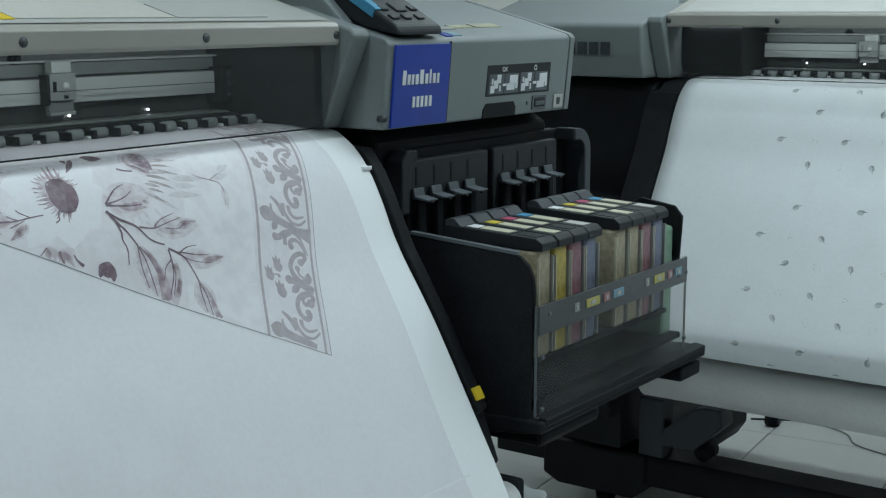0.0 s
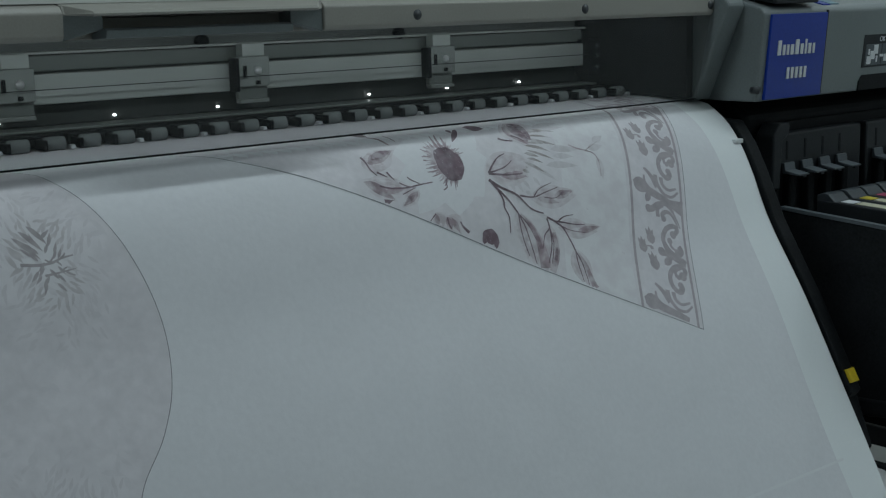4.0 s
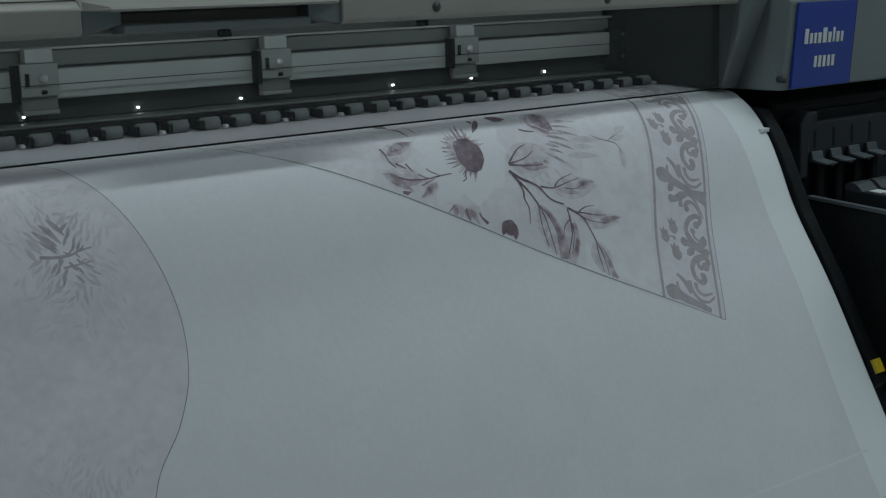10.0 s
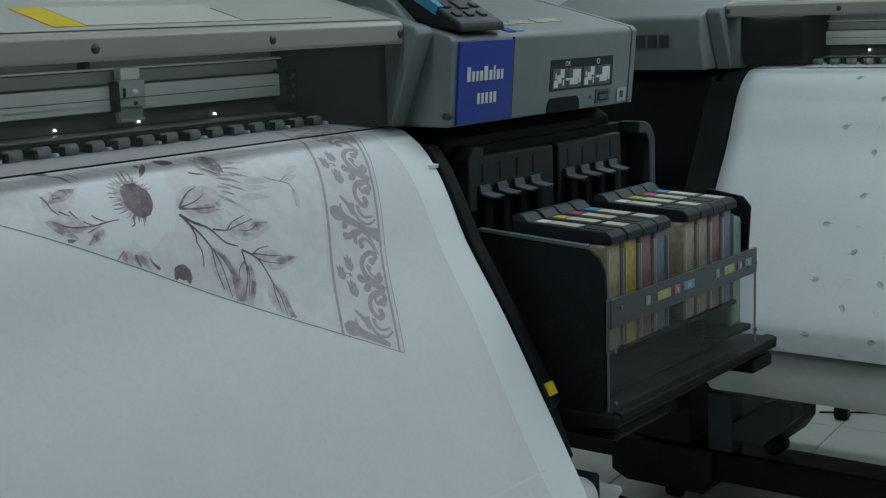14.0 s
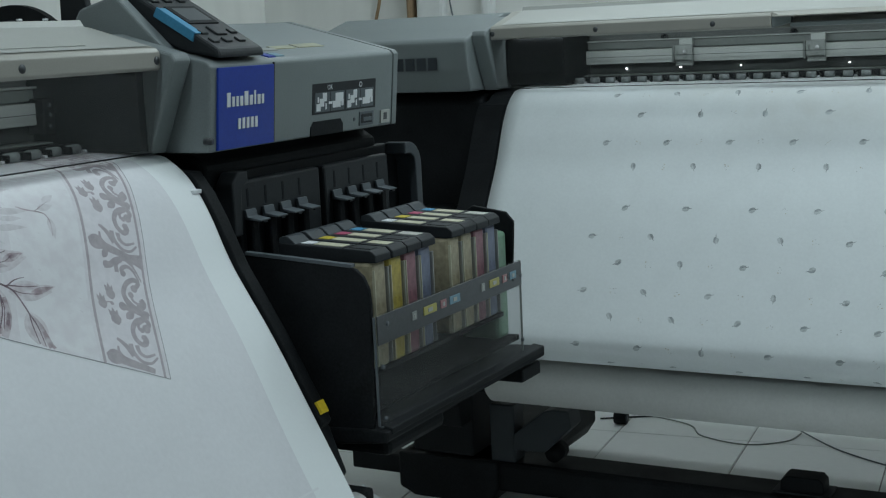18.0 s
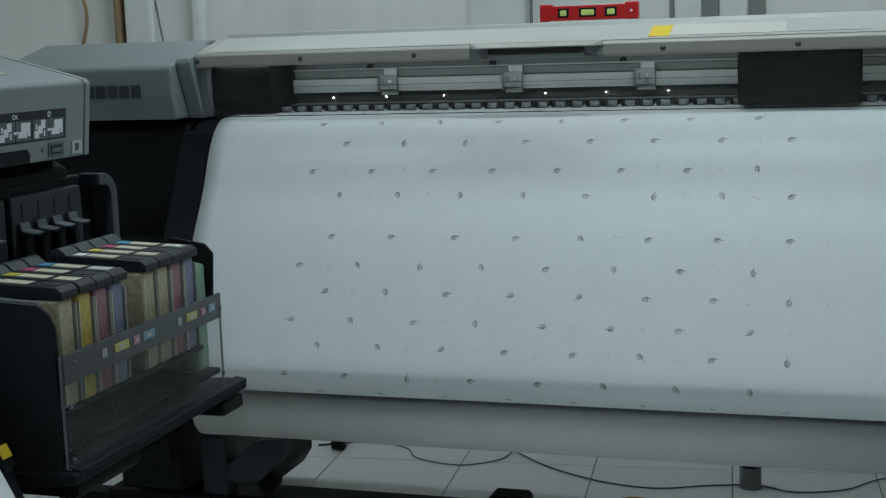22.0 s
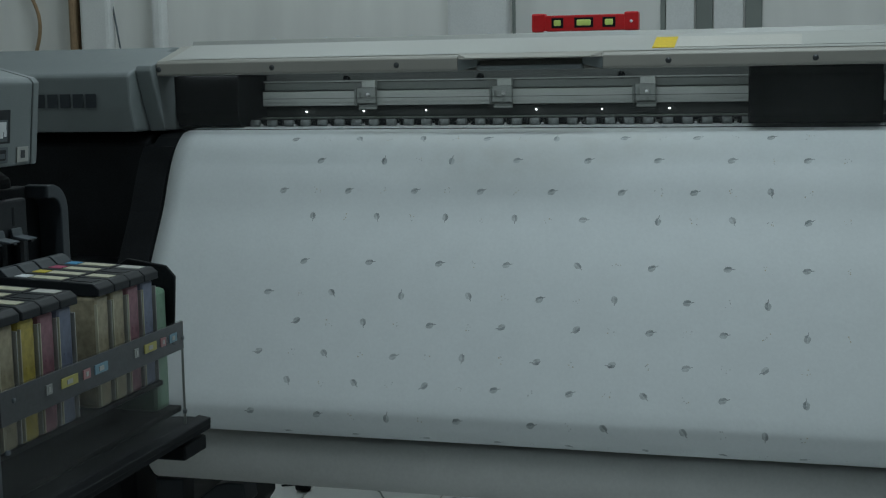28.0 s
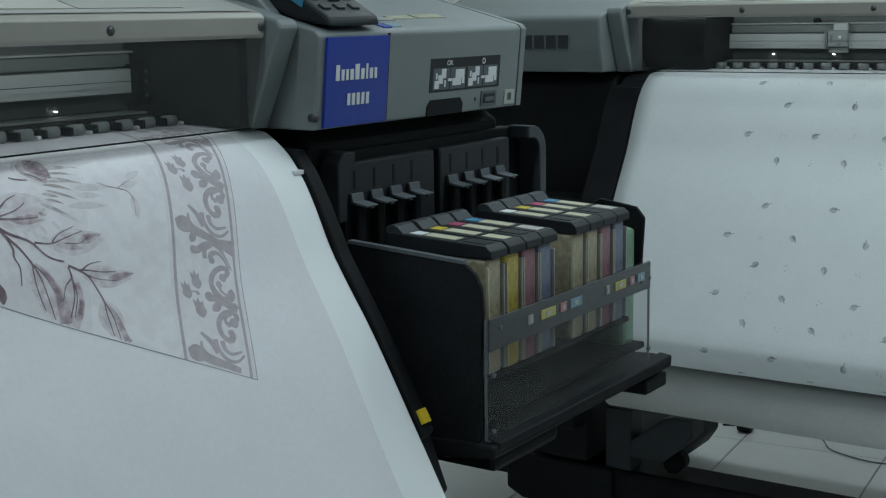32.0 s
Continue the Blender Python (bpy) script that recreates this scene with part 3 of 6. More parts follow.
def printer(m, zlow, variant):
    near = variant == "A"
    t = thing("wide_format_printer", ("grey and black wide-format printer with blue label and ink rack" if near else
                                      "grey and black wide-format printer with blue and amber labels"), "printer", m, "large printers")
    # stand
    for sx in (-1, 1):
        part("stand_leg", boxm(sx * 0.985 - 0.088, sx * 0.985 + 0.088, -0.05, 0.13, 0.17, 0.80, .008), M_BLACKM, t)
        if near or sx > 0:
            part("stand_foot", boxm(sx * 0.985 - 0.05, sx * 0.985 + 0.05, -0.36, 0.62, 0.085 + zlow, 0.17, .01), M_BLACKM, t)
        else:
            part("stand_foot", prism([(-1.13, .155), (-1.13, .062), (-1.085, .040), (-0.87, .040), (-0.84, .085), (-0.84, .155)], -0.032, 0.62, .006, "y"), M_BLACKM, t)
        casters(t, sx * 0.985, (-0.30, 0.55) if near or sx > 0 else (0.05, 0.55), zlow)
        drive = part("take_up_drive", prism([(-0.26, .32), (-0.27, .44), (-0.22, .50), (-0.08, .50), (-0.04, .44), (-0.04, .32)], sx * 0.985 - 0.10, sx * 0.985 + 0.085, .010), M_BLACK, t)
        part("drive_arm", prism([(-0.10, .26), (-0.12, .36), (0.02, .36), (0.04, .26)], sx * 0.90, sx * 1.04, .006), M_BLACKM, t)
        soft(part("roll_hub", rod((sx * 0.89, -0.16, 0.417), (sx * (0.845 if sx > 0 else 0.77), -0.16, 0.417), 0.04, 24), M_BLACK, t))
    part("stand_crossbar", boxm(-1.27 if near else -1.125, 1.25, -0.02, 0.10, 0.075, 0.155, .012), M_BLACKM, t)
    if not near:
        part("crossbar_end", boxm(-1.285, -1.122, -0.015, 0.045, 0.088, 0.138, .006), M_BLACKM, t)
    part("lower_guide_bar", boxm(-0.9, 0.9, 0.38, 0.44, 0.30, 0.36, .008), M_BLACKM, t)
    part("side_bracket", boxm(-0.868, -0.800, -0.01, 0.05, 0.150, 0.302, .004), M_DARK2, t, "upright slate metal take-up bracket")
    part("bracket_arm", prism([(-0.800, .190), (-0.797, .232), (-0.715, .297), (-0.690, .304), (-0.648, .304), (-0.642, .262), (-0.715, .192)], -0.02, 0.05, .004, "y"), M_DARK2, t, "slanted slate metal arm")
    soft(part("arm_wheel", rod((-0.70, 0.0, 0.185), (-0.70, 0.05, 0.185), 0.022, 18), M_BLACK, t))
    # body
    part("chassis", prism([(0.05, 0.62), (0.02, 1.06), (0.05, 1.079), (0.66, 1.079), (0.66, 0.72), (0.3, 0.62)], -1.345, -0.865, .008), M_BLACK, t)
    part("chassis", prism([(0.03, 0.60), (0.0, 1.06), (0.03, 1.079), (0.66, 1.079), (0.66, 0.72), (0.3, 0.60)], 0.905, 1.40, .008), M_BLACK, t)
    heater = [(y + 0.006, z - 0.004) for y, z in PROF[1:11]]
    part("heater_plate", prism(heater + [(-0.225, 0.60), (0.02, 0.90), (0.30, 0.95), (0.30, 1.083)], -0.845, 0.862, .0), M_BLACKM, t)
    part("back_body", boxm(-0.86, 0.9, 0.30, 0.66, 0.72, 1.20, .01), M_BLACK, t)
    strip = [(y - 0.004 - .002, z + 0.003) for y, z in PROF[4:11]]
    for a, b in ((-0.864, -0.792), (0.858, 0.882) if near else (0.860, 0.884)):
        pl = part("side_plate", prism(([(y + .009, z - .004) for y, z in strip] + [(-0.225, 0.575)] if a < 0 else strip[:6] + [(-0.19, 0.66)]) + [(-0.02, 0.72), (0.06, 1.06)], a, b, .002), M_DARK2 if a > 0 and not near else M_BLACK, t)
        if a > 0:
            part("warning_tag", prism([(-0.2058, 0.7270), (-0.2150, 0.7100), (-0.2090, 0.7070), (-0.1998, 0.7240)], a + .004, b - .003, 0), M_YELL, pl, "small yellow warning tag")
            part("paper_clip", boxm(0.840, 0.880, -0.030, -0.018, 1.026, 1.032, .001), M_WHITE, pl, "white edge clip")
    part("side_shield", prism([(-0.205, .70), (-0.236, .62), (-0.20, .555), (-0.02, .58), (0.03, .73)], 0.860, 0.884, .002), M_BLACK, t)
    bar = soft(part("tension_bar", rod((-0.90, -0.246, 0.561), (0.888, -0.246, 0.561), 0.0275, 28), M_STEEL, t, "bright steel tension bar"))
    part("bar_end", boxm(0.889, 0.915, -0.262, -0.12, 0.53, 0.59, .006), M_BLACK, t)
    # end housings
    hp = [(-0.030, 1.086), (-0.046, 1.14), (-0.052, 1.206), (-0.044, 1.214), (0.055, 1.242), (0.17, 1.272), (0.60, 1.275), (0.64, 1.25), (0.64, 1.086)]
    lh = part("end_housing", prism(hp, -1.345, -0.866, .006), M_GREY, t, "grey plastic end housing")
    bars("maker_mark", [(.025, 1)] * 5, .030, -1.098, -0.052, 1.140, .0065, M_DARK2, lh, "dark maker mark")
    rh = part("end_housing", prism([(-0.0585, 1.083), (-0.0590, 1.10), (-0.060, 1.207), (-0.054, 1.214), (0.055, 1.242), (0.17, 1.272), (0.60, 1.275), (0.64, 1.25), (0.64, 1.083)], 0.868, 1.385, .003), M_GREY, t, "grey plastic end housing")
    part("housing_end_cap", prism([(-0.0588, 1.083), (-0.0593, 1.10), (-0.0603, 1.2072), (-0.0543, 1.2145), (0.055, 1.2425), (0.17, 1.2725), (0.60, 1.2755), (0.64, 1.25), (0.64, 1.083)], 1.3868, 1.402, .0015), M_GREY, t)
    # blue label and its print
    lab = part("blue_label", prism([(-0.0632, 1.085), (-0.0632, 1.205), (-0.056, 1.205), (-0.05, 1.085)], 0.884, 1.022, .0008), M_BLUE, t, "blue label with pale print")
    bars("label_print", [(.0075, 1), (.006, .7), (.005, .7), (.007, .7), (.0085, 1), (.007, .7), (.004, 1), (.007, .7), (.005, .7)], .021, 0.9035, -0.0640, 1.147, .0042, M_WHITE, lab)
    bars("label_print", [(.006, 1), (.0065, 1), (.0065, 1), (.0065, 1), (.0065, 1)] + ([] if near else [(.006, 1)]), .016, 0.930 if near else 0.924, -0.0640, 1.113, .0040, M_WHITE, lab)
    part("seam", boxm(1.0225, 1.0245, -0.0625, -0.05, 1.086, 1.208, 0), M_DARK, t)
    soft(part("screw", rod((0.8700, -0.0615, 1.10), (0.8700, -0.050, 1.10), 0.0055, 12), M_LETTER, t))
    ins = part("instruction_label", boxm(1.132, 1.328, -0.0600, -0.054, 1.118, 1.168, .0008), M_DARK, t, "dark label with white pictograms")
    for k, x in enumerate((1.139, 1.232)):
        part("pictogram", boxm(x, x + 0.044, -0.0606, -0.059, 1.121, 1.153, .0003), M_MID, ins)
        part("pictogram", boxm(x + 0.046, x + 0.088, -0.0606, -0.059, 1.121, 1.153, .0003), M_MID, ins)
        bm = bmesh.new()
        for u, v, w, h in ((.004, .001, .012, .012), (.013, .008, .013, .013), (.022, .016, .012, .014), (.007, .015, .004, .009), (.030, .003, .004, .010)):
            boxm(x + u, x + u + w, -0.0612, -0.0600, 1.122 + v, 1.122 + v + h, .0003, 1, bm)
        part("pictogram_figure", bm, M_WHITE, ins)
        bm = bmesh.new()
        for u, v, w, h in ((.052, .004, .024, .011), (.060, .013, .024, .015), (.078, .006, .007, .010)):
            boxm(x + u, x + u + w, -0.0612, -0.0600, 1.122 + v, 1.122 + v + h, .0003, 1, bm)
        part("pictogram_figure", bm, M_WHITE, ins)
        part("pictogram_arrow", boxm(x + .040, x + .050, -0.0614, -0.0602, 1.133, 1.137, .0003), M_WHITE, ins)
    words("print", "OK", 0.011, Matrix.Translation((1.183, -0.0605, 1.160)) @ Euler((radians(90), 0, 0)).to_matrix().to_4x4(), M_WHITE, ins)
    bm = bmesh.new()
    for k in range(12):
        a0, a1 = k * math.tau / 12, (k + .7) * math.tau / 12
        boxm(1.278 + .0038 * math.cos(a0) - .0008, 1.278 + .0038 * math.cos(a0) + .0008, -0.0606, -0.0595, 1.160 + .0038 * math.sin(a0) - .0008, 1.160 + .0038 * math.sin(a0) + .0008, 0, bm=bm)
    part("power_sign", bm, M_WHITE, ins)
    part("grip_recess", prism([(1.128, 1.0836), (1.128, 1.098), (1.136, 1.107), (1.216, 1.107), (1.224, 1.098), (1.224, 1.0836)], -0.0608, -0.02, .0005, "y"), M_BLACK, t)
    bp = part("button_plate", boxm(1.276, 1.322, -0.0608, -0.05, 1.089, 1.113, .001), M_MID, t)
    part("button_face", boxm(1.280, 1.318, -0.0616, -0.055, 1.092, 1.110, .003), M_DARK, bp)
    part("button_mark", boxm(1.286, 1.313, -0.0622, -0.0610, 1.096, 1.103, .001), M_MID, bp)
    part("power_mark", boxm(1.258, 1.265, -0.0604, -0.055, 1.098, 1.105, .002), M_MID, t)
    part("certificate_label", boxm(1.346, 1.376, -0.0610, -0.05, 1.088, 1.111, .0005), M_COVERTOP, t)
    part("certificate_mark", boxm(1.355, 1.366, -0.0616, -0.0605, 1.094, 1.106, .003), M_LETTER, t)
    if not near:
        st = part("amber_label", boxm(1.036, 1.118, -0.0640, -0.055, 1.105, 1.163, .0006), M_AMBER, t, "amber label with unreadable print")
        bm = bmesh.new()
        for sx in (1.043, 1.082):
            for k in range(3):
                boxm(sx, sx + .026, -0.0646, -0.0632, 1.110 + k * .004, 1.1125 + k * .004, 0, bm=bm)
            boxm(sx + .003, sx + .023, -0.0646, -0.0632, 1.128, 1.152, .002, 1, bm)
        part("label_print", bm, M_LETTER, st)
    # the housing's face leans back towards its foot
    lean = {"end_housing", "housing_end_cap", "blue_label", "label_print", "seam", "screw", "instruction_label", "pictogram", "pictogram_figure", "pictogram_arrow", "print", "power_sign", "grip_recess",
            "button_plate", "button_face", "button_mark", "power_mark", "certificate_label", "certificate_mark", "amber_label"}
    for o in t.children_recursive:
        if o.name.split(".")[0] in lean:
            for v in o.data.vertices:
                if v.co.x > .85 and v.co.y < -.02 and v.co.z < 1.216:
                    v.co.y += .006 + max(0, 1.207 - v.co.z) * .09
    # posts at both ends of the window
    for a, b in ((-0.866, -0.828), (0.828, 0.866)):
        part("window_post", prism([(-0.024, 1.218), (-0.018, 1.229), (0.10, 1.2610), (0.20, 1.25), (0.12, 1.085), (0.035, 1.085)], a, b, .004), M_GREY, t)
    # front cover bar with its recessed handle
    cov = [(0.004, 1.206), (0.0, 1.210), (0.0, 1.232), (0.006, 1.238), (0.128, 1.272), (0.34, 1.278), (0.34, 1.25), (0.10, 1.245), (0.05, 1.206)]
    for a, b in ((-0.826, -0.147), (0.153, 0.826)):
        part("front_cover", prism(cov, a, b, .0015), M_COVER, t, "light grey plastic front cover")
    cov2 = [(0.028, 1.206), (0.030, 1.226), (0.002, 1.230), (0.006, 1.238), (0.128, 1.272), (0.34, 1.278), (0.34, 1.25), (0.10, 1.245), (0.05, 1.206)]
    part("cover_handle", prism(cov2, -0.1465, 0.1525, .0012), M_COVER, t, "recessed pull handle")
    bm = prism([(0.012, 1.2405), (-0.017, 1.2335), (-0.0205, 1.2310), (-0.019, 1.2285), (0.006, 1.2300)], -0.147, 0.153, .0008)
    for v in bm.verts:
        if abs(v.co.x - .003) > .148 and v.co.y < 0:
            v.co.x *= .86
    part("handle_brow", bm, M_COVER, t, "overhanging handle edge")
    part("handle_lip", prism([(0.0, 1.207), (-0.002, 1.215), (0.004, 1.217), (0.03, 1.211), (0.03, 1.206)], -0.105, 0.111, .001), M_GREY, t)
    for a, b, sg in ((-0.147, -0.105, 1), (0.111, 0.153, -1)):
        part("handle_cheek", prism([(a, 1.206), (a, 1.231), (b, 1.231), (b, 1.216)] if sg > 0 else [(b, 1.206), (b, 1.231), (a, 1.231), (a, 1.216)], 0.004, 0.026, .001, "y"), M_GREY, t)
    top = [(0.010, 1.2405), (0.128, 1.2735), (0.134, 1.283), (0.30, 1.286), (0.30, 1.28), (0.14, 1.274)]
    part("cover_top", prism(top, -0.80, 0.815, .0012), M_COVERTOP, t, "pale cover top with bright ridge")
    for x in (-0.82, -0.555, -0.277, 0.283, 0.562, 0.818):
        soft(part("cover_screw", rod((x, -0.0006, 1.220), (x, 0.006, 1.220), 0.0060, 14), M_LETTER, t))

    def on_top(x0, x1, u0, u1, name, material, label):
        y0, z0, y1, z1 = 0.010, 1.2405, 0.128, 1.2735
        p = lambda u, o: (y0 + (y1 - y0) * u - o * .27, z0 + (z1 - z0) * u + o)
        part(name, prism([p(u0, -.001), p(u0, .0012), p(u1, .0012), p(u1, -.001)], x0, x1, 0), material, t, label)
    on_top(0.248, 0.292, 0.12, 0.80, "yellow_sticker", M_YELL, "yellow caution sticker")
    on_top(0.294, 0.535, 0.14, 0.80, "white_sticker", M_STICK2, "long white instruction sticker")
    on_top(0.540, 0.705, 0.14, 0.66, "white_sticker", M_COVERTOP, "long white instruction sticker")
    for x, y in ((-0.62, .16), (-0.5, .17), (-0.42, .16), (-0.30, .17), (-0.12, .16), (0.0, .17), (0.72, .16), (0.78, .17)):
        part("fleck", boxm(x, x + .008, y, y + .005, 1.2845, 1.2875, .001), M_WHITE, t)
    # supply roll holder behind the body
    soft_rim = part("roll_flange", rod((1.412, 0.89, 1.150), (1.430, 0.89, 1.150), 0.190, 48), M_BLACK, t, "large black flange of the paper supply roll")
    part("flange_face", rod((1.4085, 0.89, 1.150), (1.4118, 0.89, 1.150), 0.158, 48), M_MID, soft_rim)
    part("flange_rim", rod((1.4070, 0.89, 1.150), (1.4084, 0.89, 1.150), 0.140, 48), M_DARK, soft_rim)
    part("roll_arm", prism([(0.66, .80), (0.70, 1.30), (0.72, 1.42), (0.775, 1.42), (0.78, 1.28), (0.74, .80)], 1.440, 1.458, .004), M_DARK, t, "dark upright roll support arm")
    part("roll_axle", rod((1.36, 0.89, 1.150), (1.458, 0.89, 1.150), 0.02, 16), M_DARK, t)
    part("arm_bracket", boxm(1.36, 1.456, 0.64, 0.92, 1.11, 1.17, .006), M_BLACK, t)
    # inside the window
    part("inner_back", boxm(-0.86, 0.86, 0.252, 0.298, 1.09, 1.24, 0), M_CAVITY, t)
    part("inner_roof", boxm(-0.86, 0.86, 0.052, 0.25, 1.222, 1.24, 0), M_CAVITY, t)
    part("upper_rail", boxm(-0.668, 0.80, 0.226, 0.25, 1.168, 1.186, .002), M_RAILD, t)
    part("upper_lip", boxm(-0.668, 0.80, 0.218, 0.25, 1.187, 1.190, .001), M_RAIL, t)
    part("guide_rail", boxm(-0.668, 0.788, 0.212, 0.25, 1.133, 1.166, .0015), M_RAIL, t)
    part("encoder_strip", boxm(-0.82, 0.825, 0.1945, 0.1950, 1.1496, 1.1506, 0), M_BLACK, t, "thin dark encoder strip")
    ends = part("rail_end_block", boxm(0.790, 0.822, 0.200, 0.25, 1.118, 1.172, .002), M_BLACK, t)
    for zz in (1.130, 1.148, 1.162):
        soft(part("block_screw", rod((0.803, 0.1975, zz), (0.803, 0.201, zz), 0.003, 10), M_MID, ends))
    part("window_end_panel", boxm(0.812, 0.827, 0.036, 0.252, 1.09, 1.222, .001), M_BLACK, t)
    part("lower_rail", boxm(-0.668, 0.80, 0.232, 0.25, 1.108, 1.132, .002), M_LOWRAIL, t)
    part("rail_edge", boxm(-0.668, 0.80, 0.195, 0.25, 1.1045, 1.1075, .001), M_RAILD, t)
    # made-up black block, stands in for the end wall fading into shade
    part("parking_cover", prism([(0.10, 1.0925), (0.085, 1.12), (0.085, 1.205), (0.25, 1.205), (0.25, 1.0925)], -0.827, -0.672, .003), M_CARR, t, "black block standing in for the dim window end")
    part("roller_carrier", boxm(-0.82, 0.80, 0.17, 0.25, 1.0985, 1.1040, .001), M_BLACK, t)
    for x in (-0.410, -0.110, 0.192, 0.496) if near else (-0.412, -0.099, 0.214, 0.524):
        fz, bmt, slot = (1.1178, M_BRKT, M_BLACK) if near else (1.1245, M_BRKT, M_RAILD)
        br = part("rail_bracket", boxm(x - .022, x + .022, 0.199, 0.211, 1.1375, 1.1735, .0015), bmt, t)
        part("bracket_foot", boxm(x - .020, x + .022, 0.202, 0.212, fz, fz + .0047, .001), bmt, br)
        part("bracket_web", boxm(x - .020, x + .022, 0.206, 0.213, fz + .0047, 1.1375, .001), M_RAILD, br)
        part("bracket_arm", boxm(x - .012, x + .020, 0.206, 0.220, 1.1735, 1.189, .001), M_RAIL, br)
        soft(part("bracket_screw", rod((x + .004, 0.1965, 1.157), (x + .004, 0.200, 1.157), 0.0048, 12), M_STEEL, br))
        part("bracket_slot", boxm(x - .0165, x - .012, 0.1975, 0.1995, 1.149, 1.163, 0), slot, br)
        part("bracket_slot", boxm(x + .001, x + .007, 0.1975, 0.1995, 1.140, 1.1445, 0), slot, br)
        part("bracket_edge", boxm(x - .028, x - .0225, 0.197, 0.213, 1.132, 1.172, .001), M_BLACK if near else M_RAILD, br)
        soft(part("rail_clip", rod((x - .055, 0.222, 1.193), (x - .055, 0.23, 1.193), .008, 12), M_BLACK, br))
    for k in range(20):
        x = -0.795 + k * 0.0806
        r = part("pinch_roller_unit", boxm(x - .004, x + .068, 0.160, 0.172, 1.092, 1.1045, .002), M_BLACK, t)
        for d in (.004, .0443):
            part("roller_yoke", boxm(x + d - .006, x + d - .001, 0.138, 0.16, 1.0905, 1.1015, .001), M_BLACK, r)
            soft(part("roller", rod((x + d, 0.148, 1.0966), (x + d + .0205, 0.148, 1.0966), 0.0074, 14), M_ROLLER, r))
        part("white_clip", boxm(x + .0695, x + .0745, 0.139, 0.147, 1.0905, 1.0945, .0005), M_WHITE, r)
    for x in (-0.629, -0.491, -0.353, -0.119, 0.019, 0.157, 0.391, 0.529, 0.670) if near else (-0.568, -0.429, -0.281, -0.029, 0.117, 0.262, 0.512, 0.657, 0.802):
        zl = 1.1143 if near else 1.1200
        soft(part("led", rod((x, 0.2285, zl), (x, 0.2325, zl), 0.0011 if near else 0.0015, 10), M_LED, t, "tiny white lamp"))
    # added fill lamp under the cover that brightens rails and cavity
    strip = bpy.data.lights.new("led_strip", "AREA")
    strip.shape, strip.size, strip.size_y, strip.energy, strip.color = "RECTANGLE", 1.60, 0.012, 0.70 if near else 1.05, (0.82, 0.96, 1.0)
    so = new("led_strip", strip)
    so.parent = t
    so.matrix_local = look((0, 0.080, 1.212), (0, 0.15, 1.10))
    cx = (-0.665, -0.345) if near else (0.435, 0.69)
    car = part("print_carriage", prism([(0.06, 1.0925), (0.046, 1.11), (0.042, 1.19), (0.06, 1.206), (0.19, 1.206), (0.19, 1.0925)], *cx, .004), M_CARR, t, "black print head carriage")
    pane = part("window_pane", prism([(0.006, 1.205), (0.010, 1.205), (0.033, 1.0885), (0.029, 1.0885)], -0.826, 0.826, 0), M_GLASS, t, "clear plastic window")
    pane.visible_shadow = False
    part("pane_seal", prism([(0.0285, 1.0868), (0.0335, 1.0868), (0.0335, 1.0884), (0.0285, 1.0884)], -0.826, 0.826, 0), M_BLACK, t)
    # control panel
    cp = part("control_panel", prism([(-0.058, 1.2185), (-0.054, 1.232), (0.10, 1.322), (0.115, 1.318), (0.105, 1.262), (0.0, 1.228)], 0.888, 1.000, .005), M_DARK, t, "dark tilted control panel")

    def on_panel(x0, x1, u0, u1, name, material, up=.003):
        y0, z0, y1, z1 = -0.054, 1.232, 0.10, 1.322
        p = lambda u, o: (y0 + (y1 - y0) * u - o * .5, z0 + (z1 - z0) * u + o * .86)
        return part(name, prism([p(u0, -.002), p(u0, up), p(u1, up), p(u1, -.002)], x0, x1, .001, seg=1), material, cp)
    on_panel(0.908, 0.980, 0.42, 0.72, "screen_frame", M_BLACK, .002)
    on_panel(0.916, 0.972, 0.46, 0.68, "screen", M_DARK2, .0026)
    for x in (0.900, 0.930, 0.962):
        on_panel(x, x + .016, 0.80, 0.88, "button", M_DARK)
        on_panel(x, x + .016, 0.10, 0.17, "button", M_DARK)
    on_panel(0.934, 0.958, 0.22, 0.36, "button", M_DARK)
    on_panel(0.902, 0.918, 0.24, 0.31, "button", M_DARK)
    on_panel(0.972, 0.988, 0.24, 0.31, "button", M_DARK)
    part("panel_hinge", prism([(0.02, 1.235), (0.11, 1.318), (0.18, 1.30), (0.20, 1.272)], 0.862, 0.886, .004), M_GREY, t)
    if near:
        part("tape_strip", prism([(-0.012, 1.244), (-0.016, 1.2585), (0.050, 1.2970), (0.058, 1.284)], 0.8855, 0.8885, .0006), M_TAPE, cp, "strip of blue masking tape")
        part("tape_fold", prism([(-0.0150, 1.2545), (-0.0162, 1.2565), (0.0500, 1.2955), (0.0512, 1.2935)], 0.886, 0.905, .0006), M_TAPE, cp, "blue masking tape folded over the panel edge")
        q = lambda y, o: (y, 1.214 + (y + .052) * .2617 + o)
        for a, b, y0, y1, mt in ((1.024, 1.042, -.046, -.020, M_BLUE), (1.046, 1.068, -.044, -.026, M_PALEC), (1.050, 1.10, -.010, .004, M_STICK), (1.10, 1.16, -.004, .012, M_FADEY), (1.17, 1.245, -.002, .018, M_FADEY), (1.03, 1.10, .035, .052, M_STICK)):
            part("worn_sticker", prism([q(y0, -.001), q(y0, .0007), q(y1, .0007), q(y1, -.001)], a, b, 0), mt, t, "worn pale sticker")
    else:
        q = lambda y, o: (y, 1.214 + (y + .052) * .2617 + o)
